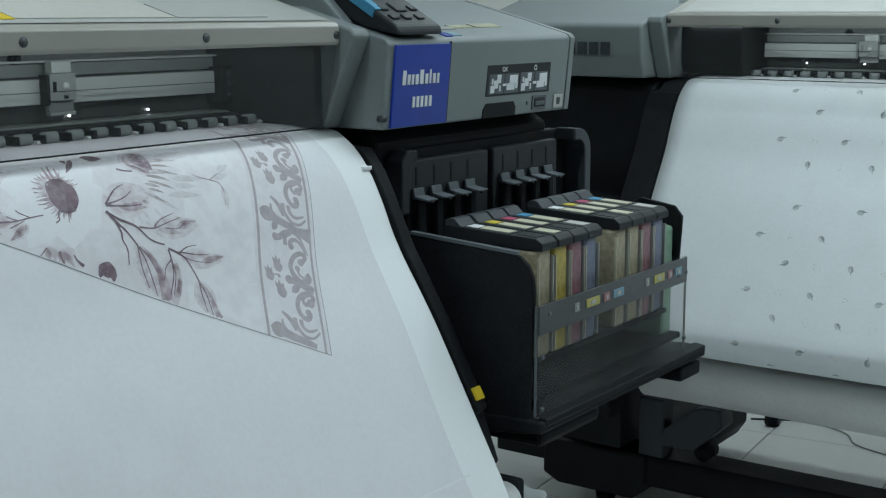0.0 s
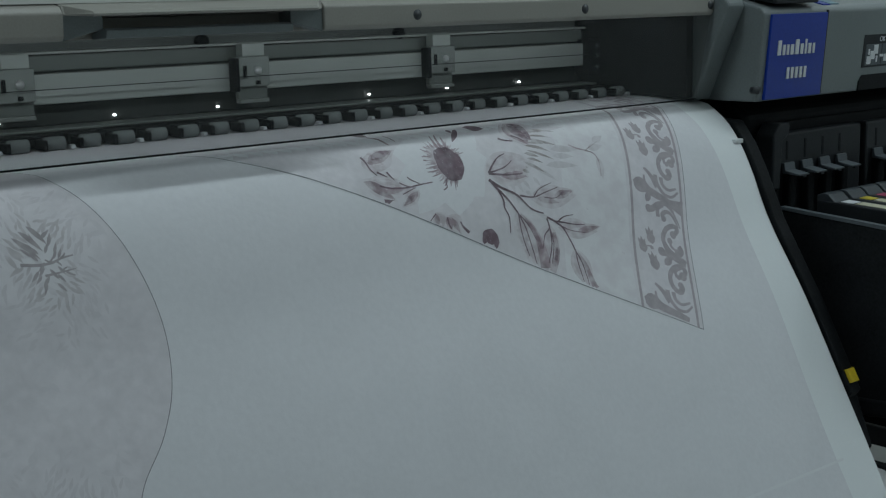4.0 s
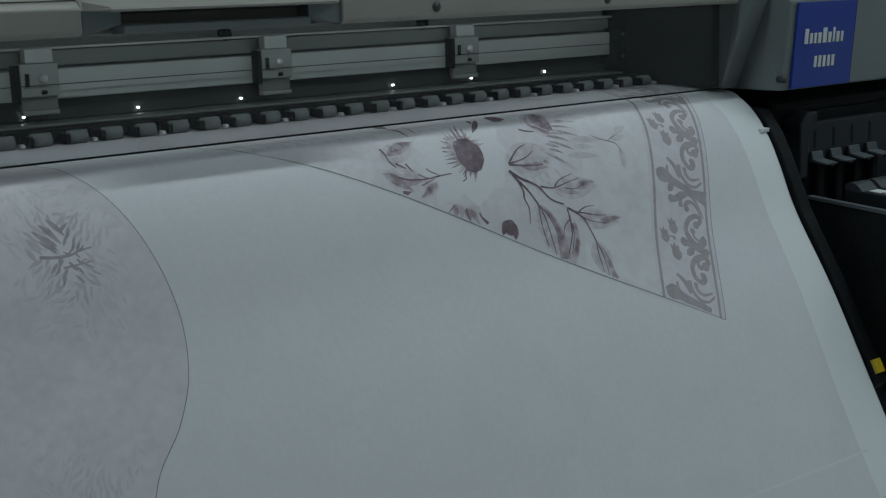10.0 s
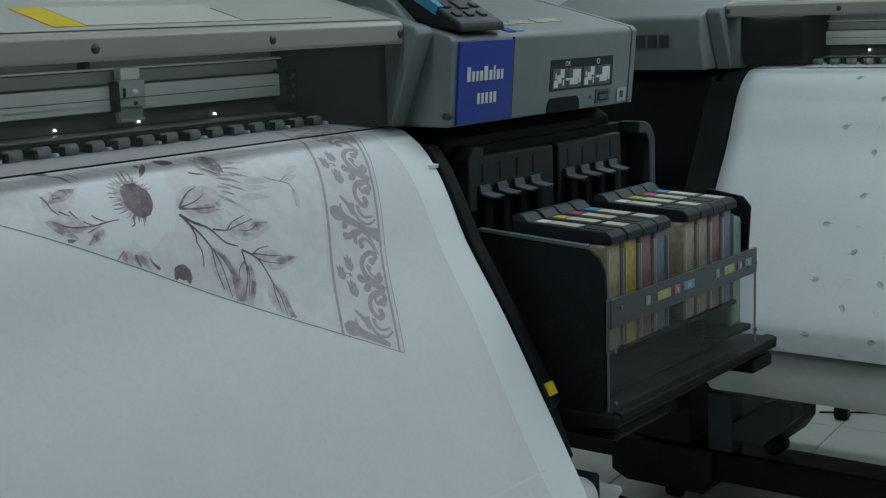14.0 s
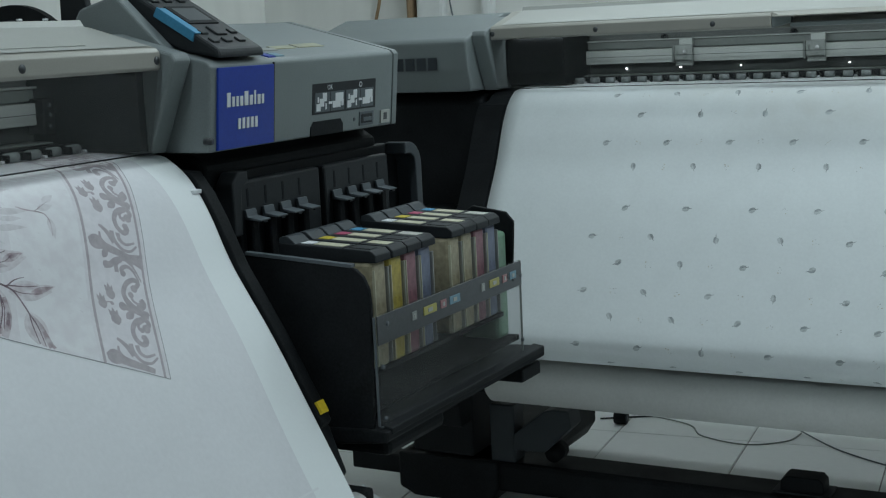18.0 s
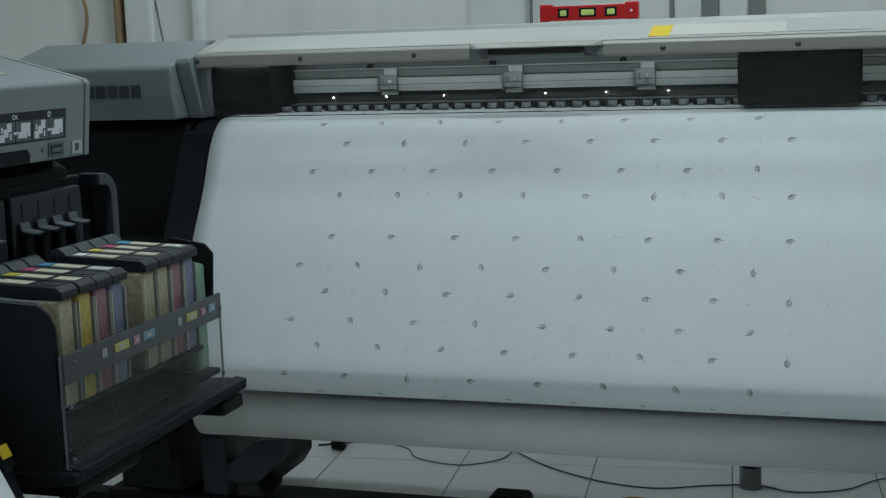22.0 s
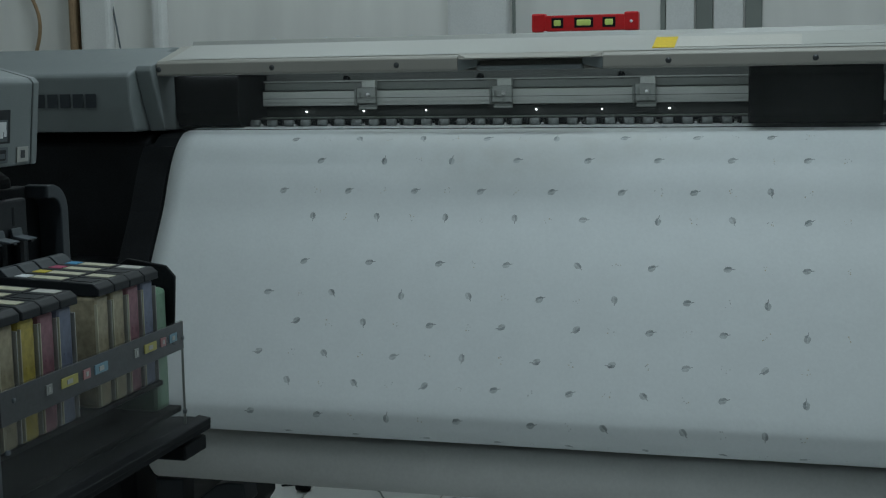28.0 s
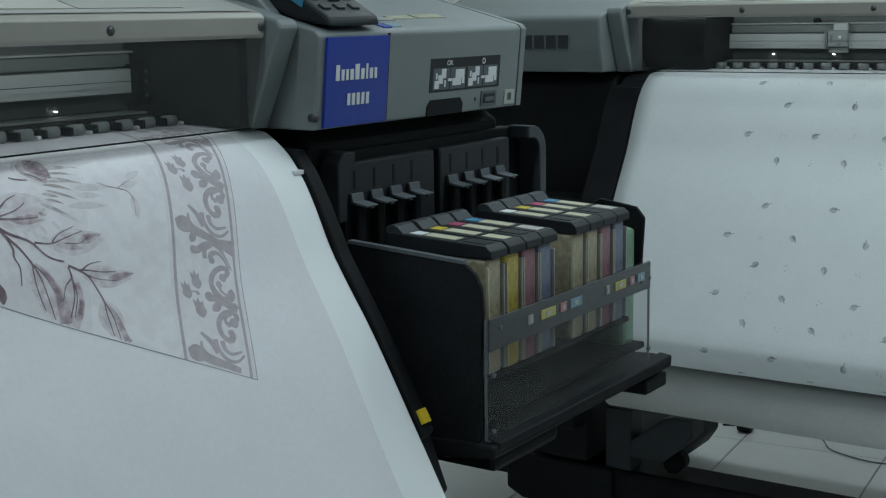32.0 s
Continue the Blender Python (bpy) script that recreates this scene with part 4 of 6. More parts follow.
        for a, b, y0, y1, mt in ((1.028, 1.052, -.045, -.030, M_BLUE), (1.060, 1.082, -.042, -.030, M_STICK2), (1.09, 1.165, -.015, -.003, M_STICK), (1.075, 1.125, .03, .042, M_STICK)):
            part("worn_sticker", prism([q(y0, -.001), q(y0, .0007), q(y1, .0007), q(y1, -.001)], a, b, 0), mt, t, "worn faded sticker")
        part("drive_motor", boxm(0.905, 1.035, -0.23, -0.08, 0.498, 0.545, .008), M_BLACK, t)
        part("top_card", boxm(0.905, 0.985, 0.09, 0.118, 1.318, 1.327, .001), M_WHITE, t)
    # ink rack: bezel, levers, side cheeks, tray, acrylic front
    bz = [(0.925, 0.62), (0.925, 1.025), (0.945, 1.045), (1.435, 1.045), (1.462, 1.035), (1.475, 1.00), (1.475, 0.62)]
    part("rack_back", prism(bz, -0.004, 0.02, .003, "y"), M_BLACK, t)
    part("rack_upper_panel", boxm(0.955, 1.178, -0.022, -0.004, 0.90, 1.03, .004), M_DARK, t)
    part("rack_upper_panel", boxm(1.192, 1.40, -0.022, -0.004, 0.90, 1.03, .004), M_DARK, t)
    arc = lambda cx, cz, rad, a0, a1, n=8: [(cx + rad * math.cos(radians(a0 + (a1 - a0) * k / n)), cz + rad * math.sin(radians(a0 + (a1 - a0) * k / n))) for k in range(n + 1)]
    part("rack_edge", prism([(1.425, 1.047)] + arc(1.438, 1.003, .044, 90, 0) + [(1.482, 0.86), (1.461, 0.86)] + arc(1.438, 1.003, .023, 0, 90) + [(1.425, 1.026)], -0.045, -0.003, .003, "y"), M_DARK2, t, "dark rounded rack edge")
    part("rack_edge", prism([(0.925, 0.95), (0.925, 1.03), (0.94, 1.047), (0.965, 1.047), (0.965, 1.03), (0.948, 1.02), (0.944, 0.95)], -0.035, -0.003, .003, "y"), M_DARK, t)
    for k in range(8 if near else 9):
        x, dz = (0.962 + k * 0.0465 + (0.058 if k > 3 else 0), 0) if near else (0.936 + k * 0.043 + (0.022 if k > 5 else 0), -0.007)
        lv = part("lever", prism([(y, z + dz) for y, z in ((-0.024, .9715), (-0.054, .9690), (-0.0545, .9715), (-0.030, .9755), (-0.0275, .9865), (-0.0235, .9865))], x + .001, x + .0275, .0008), M_MID, t, "slate grey lever tab")
        part("lever_stem", boxm(x + .006, x + .021, -0.036, -0.02, 0.885, 0.970 + dz, .002), M_BLACK, lv)
        part("lever_notch", boxm(x + .009, x + .018, -0.0555, -0.050, 0.9665 + dz, 0.9695 + dz, .0006), M_DARK, lv)
        part("lever_slot", boxm(x + .013, x + .018, -0.0225, -0.0215, 0.99, 1.018, 0), M_BLACK, t)
    part("rack_cheek", prism([(-0.02, .64), (-0.02, .925), (-0.225, .914), (-0.243, .910), (-0.256, .899), (-0.264, .882), (-0.266, .86), (-0.260, .675), (-0.20, .642)], 0.925, 0.933, .002), M_BLACK, t, "black rack side cheek")
    part("cheek_rim", prism([(-0.05, .924), (-0.05, .929), (-0.238, .917), (-0.238, .912)], 0.9235, 0.9345, .0005), M_MID, t)
    part("rack_cheek", prism([(-0.02, .62), (-0.02, .90), (-0.15, .885), (-0.175, .86), (-0.18, .80), (-0.18, .66), (-0.15, .63)], 1.446, 1.453, .002), M_BLACK, t)
    part("rack_tray", prism([(0.0, .640), (0.0, .66), (-0.25, .674), (-0.284, .672), (-0.284, .655), (-0.20, .645)], 0.922, 1.478, .004), M_BLACK, t)
    part("tray_lip", prism([(-0.2855, .664), (-0.2855, .675), (-0.264, .678), (-0.264, .664)], 0.935, 1.474, .002), M_BLACKM, t)
    part("tray_foot", boxm(1.40, 1.478, -0.275, -0.20, 0.622, 0.646, .004), M_BLACK, t)
    part("tray_foot", boxm(0.98, 1.16, -0.25, -0.06, 0.612, 0.640, .01), M_BLACK, t)
    part("rack_floor", boxm(0.934, 1.445, -0.25, -0.004, 0.690, 0.70, .002), M_CARR, t)
    if near:
        part("tank_shelf", boxm(0.936, 1.395, -0.246, -0.004, 0.744, 0.751, .001), M_SHELF, t)
    if not near:
        part("rack_bar", boxm(0.934, 1.445, -0.258, -0.250, 0.725, 0.742, .002), M_BLACK, t)
    ac = part("acrylic_front", boxm(0.926, 1.414, -0.2720, -0.2685, 0.676, 0.842, .001), M_ACRYL, t, "scuffed clear acrylic front panel")
    ac.visible_shadow = False
    for e in ((0.9245, 0.9262, 0.678, 0.840), (1.4138, 1.4152, 0.678, 0.840), (0.930, 1.410, 0.6745, 0.6762)):
        part("acrylic_edge", boxm(e[0], e[1], -0.2722, -0.2683, e[2], e[3], .0003), M_RAILD if e[0] > 1.4 else M_MID, ac, "bright sawn acrylic edge")
    part("acrylic_band", boxm(0.928, 1.412, -0.2745, -0.2722, 0.798, 0.841, .0008), M_STRIP, ac)
    for x, z in ((0.938, .765), (0.938, .688), (1.408, .815), (1.408, .70), (0.955, .826)):
        soft(part("acrylic_screw", rod((x, -0.2760, z), (x, -0.272, z), 0.0035, 12), M_MID, ac))
    chips = ([(1.026, .014, M_STICK), (1.062, .040, M_PALEY), (1.116, .018, M_PALEM), (1.146, .034, M_PALEC), (1.256, .012, M_STICK), (1.286, .036, M_PALEY), (1.336, .016, M_PALEM), (1.364, .024, M_PALEC)] if near else
             [(0.940, .034, M_LYEL), (0.986, .022, M_WHITE), (1.022, .038, M_LYEL), (1.066, .036, M_LMAG), (1.108, .036, M_LCYA), (1.152, .03, M_WHITE), (1.225, .03, M_LYEL), (1.27, .03, M_LMAG), (1.32, .03, M_LCYA)])
    for x, w, mm in chips:
        ch = part("ink_chip", boxm(x, x + w, -0.2762, -0.2745, 0.815, 0.828, .0004), mm, ac)
        if mm is not M_WHITE:
            part("chip_print", boxm(x + w * .3, x + w * .65, -0.2770, -0.2760, 0.8185, 0.8245, 0), M_COVERTOP, ch)
    return t


def ink_tank(m, x, w, body, chip, high, label):
    """A flat upright tank with a stepped dark lid, standing in the rack; high is its lifted base."""
    t = thing("ink_tank", label, "ink tank", m @ Matrix.Translation((x, 0, 0.70)), "ink tanks in the rack")
    part("bottle", boxm(0, w - .006, -0.245, -0.105, high, 0.2115, .006), body, t)
    part("neck_rib", boxm(.0005, .0030, -0.2475, -0.243, high + .004, 0.20, .0006), M_CREAM, t, "clear plastic edge")
    part("neck_rib", boxm(w - .0055, w - .003, -0.248, -0.225, high + .004, 0.20, .0008), M_COVERTOP, t, "clear plastic edge")
    lid = part("lid", prism([(-0.252, .211), (-0.252, .222), (-0.243, .229), (-0.112, .2350), (-0.080, .2362), (-0.080, .211)], 0, w - .0015, .0018), M_DARK, t, "dark grey stepped lid")
    part("lid_ridge", prism([(-0.110, .2345), (-0.098, .2450), (-0.093, .2465), (-0.086, .2460), (-0.079, .2430), (-0.079, .2345)], .0015, w - .0035, .0012), M_DARK2, lid, "slate grip ridge")
    p = lambda y: .229 + (y + .243) * .0458
    part("lid_seam", boxm(0.001, w - .003, -0.1955, -0.1935, p(-.195) - .001, p(-.195) + .0006, 0), M_BLACK, lid)
    for y0, y1, mt in ((-0.188, -0.137, M_CREAM), (-0.236, -0.200, M_CREAM if chip is M_LYEL else M_STICK2 if chip is M_LCYA else M_DARK)) if high else ((-0.160, -0.118, M_CREAM),):
        part("lid_label", prism([(y0, p(y0) - .001), (y0, p(y0) + .0008), (y1, p(y1) + .0008), (y1, p(y1) - .001)], w * .24, w * .72, 0), mt, lid)
    if high:
        part("colour_tab", prism([(-0.133, p(-.133) - .001), (-0.133, p(-.133) + .0009), (-0.114, p(-.114) + .0009), (-0.114, p(-.114) - .001)], w * .22, w * .70, 0), chip, lid)
    return t

MB = pose(0, 0, 0.01)
MA = pose(A_X, A_Y, 0, 0, 0, A_YAW)
printer(MB, -0.01, "B")
printer(MA, 0.0, "A")
for mm, near in ((MA, True), (MB, False)):
    if near:
        row = [(0.966, M_TANKW, M_WHITE, "cloudy"), (1.014, M_TANKY, M_LYEL, "yellow"), (1.059, M_TANKM, M_LMAG, "dull magenta"), (1.104, M_TANKC, M_LCYA, "dull blue"),
               (1.202, M_TANKW, M_WHITE, "cloudy grey"), (1.247, M_TANKW, M_LYEL, "pale yellow"), (1.291, M_TANKM, M_LMAG, "dull mauve"), (1.335, M_TANKC, M_LCYA, "dull blue")]
    else:
        row = [(0.930, M_TANKW, M_LYEL, "cream"), (0.973, M_TANKK, M_WHITE, "grey"), (1.016, M_TANKY, M_LYEL, "yellow"), (1.059, M_TANKM, M_LMAG, "dull magenta"), (1.102, M_TANKC, M_LCYA, "dull blue"),
               (1.145, M_TANKK, M_WHITE, "grey"), (1.21, M_TANKW, M_LYEL, "cream"), (1.255, M_TANKM, M_LMAG, "dull magenta"), (1.30, M_TANKC, M_LCYA, "dull blue")]
    for i, (x, body, chip, word) in enumerate(row):
        ink_tank(mm, x + .004, 0.0445 if near else 0.043, body, chip, 0.051 if near else 0.0, word + " ink tank with dark lid in the printer rack")
    w = thing("waste_bottle", "small green bottle in a black holder at the rack end", "bottle", mm @ Matrix.Translation((1.392, 0, 0.70)))
    part("bottle", boxm(0, .042, -0.238, -0.16, 0.0, 0.19, .008), M_TANKG, w)
    part("holder", prism([(-0.245, .12), (-0.25, .205), (-0.235, .222), (-0.17, .232), (-0.15, .22), (-0.15, .12)], .046, .053, .002), M_BLACK, w)

paperA = paper(MA, "white paper printed with mauve flowers and scroll border over printer", True, M_PAPERA)
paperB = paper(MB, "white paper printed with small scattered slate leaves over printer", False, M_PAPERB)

# small leaves on the far printer's paper
rng = random.Random(5)
SROW = [(-0.045, -0.438), (0.037, -0.508), (0.095, -0.438), (0.163, -0.508), (0.222, -0.438), (0.322, -0.438), (0.391, -0.508), (0.452, -0.438), (0.518, -0.508), (0.576, -0.438), (0.64, -0.508), (0.70, -0.438)]
for s, x0 in SROW:
    for k in range(8):
        x = x0 + k * 0.1418 + rng.uniform(-.003, .003)
        lf, lp = Ink(), Ink()
        a = rng.choice((-0.25, -0.15, -0.35, 2.9, -1.5, 1.5, 0.9, -0.3, 2.6, -0.1, 1.2)) + rng.uniform(-.12, .12)
        ca, sa = math.cos(a), math.sin(a)
        lf.half_leaf(x - .010 * ca, s - .010 * sa, .0165, .0058, a, -1, rng)
        lp.half_leaf(x - .011 * ca + .0006 * sa, s - .011 * sa - .0006 * ca, .0160, .0062, a + .10, 1, rng)
        lf.stroke([(x + .004 * ca, s + .004 * sa), (x + .0075 * ca, s + .0075 * sa - .0005), (x + .0110 * ca, s + .0110 * sa - .0008)], .0020, .0011, 2)
        lp.lay("printed_leaf", M_LEAFP, paperB, .00025)
        lf.lay("printed_leaf", M_LEAF, paperB, .00035)
dots, dotg = Ink(), Ink()
for s, x0 in SROW:
    for k in range(8):
        x = x0 + k * 0.1418
        if rng.random() < .75:
            for q in range(5):
                (dots if rng.random() < .4 else dotg).disc(x + 0.071 + rng.uniform(-.008, .008), s + rng.uniform(-.008, .008), rng.uniform(.0006, .0015), n=6)
dots.lay("printed_dots", M_DOTY, paperB, .0003)
dotg.lay("printed_dots", M_DOTG, paperB, .0003)


# large garment print on the near printer's paper: axes from its corner, along the hem and along the border
TIP, E1, E2 = np.array((0.625, 0.335)), np.array((-0.880, -0.474)), np.array((0.364, -0.931))
P = lambda a, b: TIP + a * E1 + b * E2
INV = np.linalg.inv(np.stack([E1, E2], 1))
inside = lambda q: (INV @ (np.array(q) - TIP))[1] > .0006
rng = random.Random(11)
ground = Ink()
for i in range(104):
    for j in range(68):
        ground.fan([P((i + u) * .0089, (j + v) * .0089) for u, v in ((0, 0), (1, 0), (1, 1), (0, 1))])
ground.lay("printed_ground", M_TINT, paperA, .0002, "faintly tinted printed area")
edge = Ink()
edge.stroke([P(0, 0), P(0, .2), P(0, .4), P(0, .6)], .0009, n=8)
edge.stroke([P(0, 0), P(.25, 0), P(.5, 0), P(.72, -0.003)], .0009, n=10)
edge.lay("print_outline", M_LINE, paperA, .00035)
for a, w in ((.1005, .0044), (.0085, .0042)):
    band = Ink()
    band.stroke([P(a, 0), P(a, .2), P(a, .4), P(a, .6)], w, n=8)
    band.lay("border_line", M_INKB, paperA, .00032)


def twig(ink, pts, w0, w1):
    ink.stroke([P(*p) for p in pts], w0, w1, 4)


W, D, DM, M, PP, G, H, BL = (Ink() for _ in range(8))


def blade(ink, p, q, w, bend=0.0):
    u, v = P(*p), P(*q)
    d = v - u
    ink.leaf(u[0], u[1], math.hypot(*d), w, math.atan2(d[1], d[0]), bend)
    if ink is PP or ink is M and w > .006:
        u = u - .08 * d
        BL.leaf(u[0], u[1], 1.16 * math.hypot(*d), 1.25 * w + .004, math.atan2(d[1], d[0]), bend, 9)


def blot(ink, p, ra, rb, ang):
    """A ragged oval; its long axis turns by ang from the hem towards the border."""
    u = P(*p)
    d = P(p[0] + math.cos(ang), p[1] + math.sin(ang)) - u
    ink.disc(u[0], u[1], ra, rb, math.atan2(d[1], d[0]), 24, .05, rng)


def border_unit(b0):
    ink = Ink()

    def curl(pts, w0, w1):
        ink.stroke([P(a, b + b0) for a, b in pts], w0, w1, 5)

    def petal(p, q, w):
        blade(ink, (p[0], p[1] + b0), (q[0], q[1] + b0), w)

    def knob(p, r):
        u = P(p[0], p[1] + b0)
        ink.disc(u[0], u[1], r, n=12)
    petal((0.096, 0.001), (0.066, -0.004), 0.0223)
    knob((0.085, -0.002), 0.0102)
    curl([(0.079, -0.002), (0.061, -0.005), (0.039, -0.007), (0.023, -0.009)], 0.0140, 0.0074)
    curl([(0.034, -0.009), (0.020, -0.009), (0.007, -0.009)], 0.0084, 0.0232)
    curl([(0.074, 0.027), (0.063, 0.020), (0.052, 0.007)], 0.0037, 0.0102)
    curl([(0.054, 0.024), (0.052, 0.012), (0.041, 0.001), (0.026, 0.002), (0.014, 0.013)], 0.0074, 0.0028)
    curl([(0.044, 0.024), (0.042, 0.014), (0.032, 0.010), (0.017, 0.017)], 0.0074, 0.0028)
    curl([(0.075, 0.016), (0.074, 0.005), (0.062, -0.005)], 0.0028, 0.0074)
    petal((0.075, -0.022), (0.066, -0.004), 0.0102)
    curl([(0.075, -0.031), (0.064, -0.028), (0.053, -0.018), (0.038, -0.013), (0.025, -0.020)], 0.0102, 0.0047)
    curl([(0.054, -0.036), (0.054, -0.024), (0.044, -0.016)], 0.0074, 0.0056)
    curl([(0.026, -0.020), (0.020, -0.028), (0.014, -0.039)], 0.0037, 0.0019)
    curl([(0.042, -0.037), (0.046, -0.030), (0.037, -0.023), (0.027, -0.026), (0.018, -0.039)], 0.0084, 0.0028)
    knob((0.044, -0.035), 0.0047)
    knob((0.071, -0.030), 0.0056)
    curl([(0.029, 0.110), (0.020, 0.121), (0.028, 0.124), (0.041, 0.115), (0.048, 0.099), (0.041, 0.087), (0.028, 0.081), (0.017, 0.090), (0.021, 0.097)], 0.0065, 0.0084)
    knob((0.029, 0.111), 0.0056)
    knob((0.023, 0.086), 0.0065)
    knob((0.036, 0.100), 0.0047)
    curl([(0.036, 0.100), (0.034, 0.092), (0.027, 0.089)], 0.0047, 0.0037)
    knob((0.053, 0.079), 0.0065)
    curl([(0.052, 0.079), (0.038, 0.078), (0.025, 0.075), (0.013, 0.073)], 0.0093, 0.0084)
    petal((0.051, 0.061), (0.035, 0.077), 0.0112)
    curl([(0.049, 0.094), (0.044, 0.085), (0.033, 0.078)], 0.0037, 0.0065)
    curl([(0.024, 0.077), (0.016, 0.079), (0.012, 0.075)], 0.0037, 0.0047)
    curl([(0.022, 0.053), (0.016, 0.062), (0.023, 0.067), (0.037, 0.060), (0.045, 0.046), (0.043, 0.033), (0.033, 0.027), (0.026, 0.034), (0.029, 0.041)], 0.0074, 0.0074)
    knob((0.022, 0.053), 0.0065)
    curl([(0.024, 0.065), (0.034, 0.057), (0.033, 0.048)], 0.0056, 0.0047)
    knob((0.030, 0.049), 0.0037)
    knob((0.029, 0.038), 0.0047)
    knob((0.029, 0.030), 0.0047)
    for u, v, big in ((.0715, .096, 1.0), (.0865, .0785, .95), (.070, .0605, 1.1)):
        petal((u - .004 * big, v - .0115 * big), (u + .0015 * big, v + .007 * big), .0150 * big)
        for du, dv in ((.0075, .0075), (.0015, .0115), (-.0055, .0095)):
            petal((u - .001 * big, v - .004 * big), (u + du * big, v + dv * big), .0062 * big)
    curl([(0.071, 0.081), (0.067, 0.078)], 0.0028, 0.0019)
    curl([(0.080, 0.078), (0.070, 0.081)], 0.0019, 0.0019)
    knob((0.070, 0.079), 0.0028)
    ink.polys = [q for q in ink.polys if min((INV @ (np.array(v) - TIP))[1] for v in q) > 0.001]
    ink.lay("border_scroll", M_INKB, paperA, .00032)


for k in range(4):
    border_unit(0.0147 + k * 0.164)

blade(W, (0.396, 0.092), (0.464, 0.080), 0.0711, 0.00)
blade(W, (0.397, 0.088), (0.466, 0.032), 0.0392, 0.00)
blade(W, (0.397, 0.084), (0.437, 0.005), 0.0459, 0.00)
blade(W, (0.390, 0.083), (0.380, 0.024), 0.0617, 0.00)
blade(W, (0.381, 0.094), (0.343, 0.062), 0.0625, 0.00)
blade(W, (0.380, 0.102), (0.332, 0.121), 0.0548, 0.00)
blade(W, (0.382, 0.110), (0.338, 0.160), 0.0375, 0.00)
blade(W, (0.394, 0.106), (0.420, 0.126), 0.0565, 0.00)
blot(D, (0.388, 0.092), 0.0258, 0.0196, -1.77)
twig(M, [(0.398, 0.110), (0.401, 0.120), (0.404, 0.134)], 0.0050, 0.0018)
twig(M, [(0.393, 0.116), (0.396, 0.125), (0.397, 0.139)], 0.0050, 0.0018)
twig(M, [(0.387, 0.120), (0.388, 0.127), (0.389, 0.137)], 0.0049, 0.0017)
twig(M, [(0.400, 0.107), (0.409, 0.106), (0.418, 0.108)], 0.0048, 0.0018)
twig(M, [(0.402, 0.102), (0.412, 0.100), (0.422, 0.100)], 0.0046, 0.0017)
twig(M, [(0.403, 0.098), (0.414, 0.092), (0.425, 0.088)], 0.0039, 0.0014)
twig(M, [(0.403, 0.092), (0.414, 0.086), (0.424, 0.082)], 0.0036, 0.0013)
twig(M, [(0.403, 0.087), (0.413, 0.081), (0.422, 0.076)], 0.0033, 0.0012)
twig(M, [(0.402, 0.083), (0.412, 0.076), (0.422, 0.071)], 0.0032, 0.0011)
twig(M, [(0.401, 0.079), (0.411, 0.071), (0.421, 0.066)], 0.0031, 0.0011)
twig(M, [(0.399, 0.075), (0.407, 0.068), (0.415, 0.062)], 0.0029, 0.0010)
twig(M, [(0.396, 0.071), (0.401, 0.064), (0.406, 0.059)], 0.0027, 0.0009)
twig(M, [(0.393, 0.069), (0.396, 0.061), (0.399, 0.055)], 0.0032, 0.0010)
twig(M, [(0.388, 0.069), (0.390, 0.064), (0.391, 0.061)], 0.0033, 0.0010)
twig(M, [(0.382, 0.073), (0.382, 0.070), (0.381, 0.068)], 0.0040, 0.0014)
twig(M, [(0.402, 0.103), (0.408, 0.107), (0.412, 0.113)], 0.0050, 0.0018)
twig(M, [(0.401, 0.097), (0.409, 0.095), (0.417, 0.094)], 0.0043, 0.0016)
twig(D, [(0.394, 0.068), (0.397, 0.062), (0.396, 0.055), (0.401, 0.049)], 0.0020, 0.0013)
blade(D, (0.362, 0.166), (0.372, 0.131), 0.0076, 0.10)
blade(D, (0.375, 0.160), (0.371, 0.152), 0.0068, 0.00)
blade(D, (0.348, 0.177), (0.320, 0.180), 0.0187, 0.00)
blot(PP, (0.486, 0.059), 0.0245, 0.0140, 2.37)
blade(M, (0.499, 0.049), (0.466, 0.088), 0.0163, 0.10)
blade(DM, (0.494, 0.058), (0.467, 0.087), 0.0116, 0.10)
twig(M, [(0.499, 0.050), (0.486, 0.057), (0.471, 0.073)], 0.0049, 0.0022)
twig(D, [(0.507, 0.057), (0.502, 0.050), (0.498, 0.041), (0.490, 0.035)], 0.0031, 0.0016)
twig(D, [(0.490, 0.040), (0.483, 0.039), (0.477, 0.038)], 0.0031, 0.0013)
twig(D, [(0.477, 0.045), (0.473, 0.041), (0.468, 0.037)], 0.0028, 0.0011)
twig(D, [(0.416, 0.054), (0.432, 0.045), (0.452, 0.033), (0.474, 0.024), (0.488, 0.022)], 0.0014, 0.0025)
twig(D, [(0.450, 0.048), (0.446, 0.046), (0.434, 0.045)], 0.0018, 0.0013)
twig(D, [(0.462, 0.036), (0.453, 0.035), (0.443, 0.037)], 0.0019, 0.0012)
twig(D, [(0.458, 0.022), (0.449, 0.030), (0.440, 0.038)], 0.0015, 0.0009)
blade(M, (0.509, 0.020), (0.467, 0.016), 0.0141, 0.12)
blade(PP, (0.503, 0.019), (0.440, 0.038), 0.0198, 0.10)
blade(M, (0.483, 0.015), (0.452, 0.033), 0.0080, 0.00)
blade(M, (0.437, 0.034), (0.457, 0.006), 0.0090, 0.05)
blade(DM, (0.442, 0.027), (0.455, 0.012), 0.0047, 0.00)
blade(D, (0.496, -0.002), (0.470, 0.010), 0.0046, 0.00)
blade(D, (0.486, -0.002), (0.472, 0.009), 0.0036, 0.00)
blade(PP, (0.413, 0.015), (0.403, 0.001), 0.0192, 0.00)
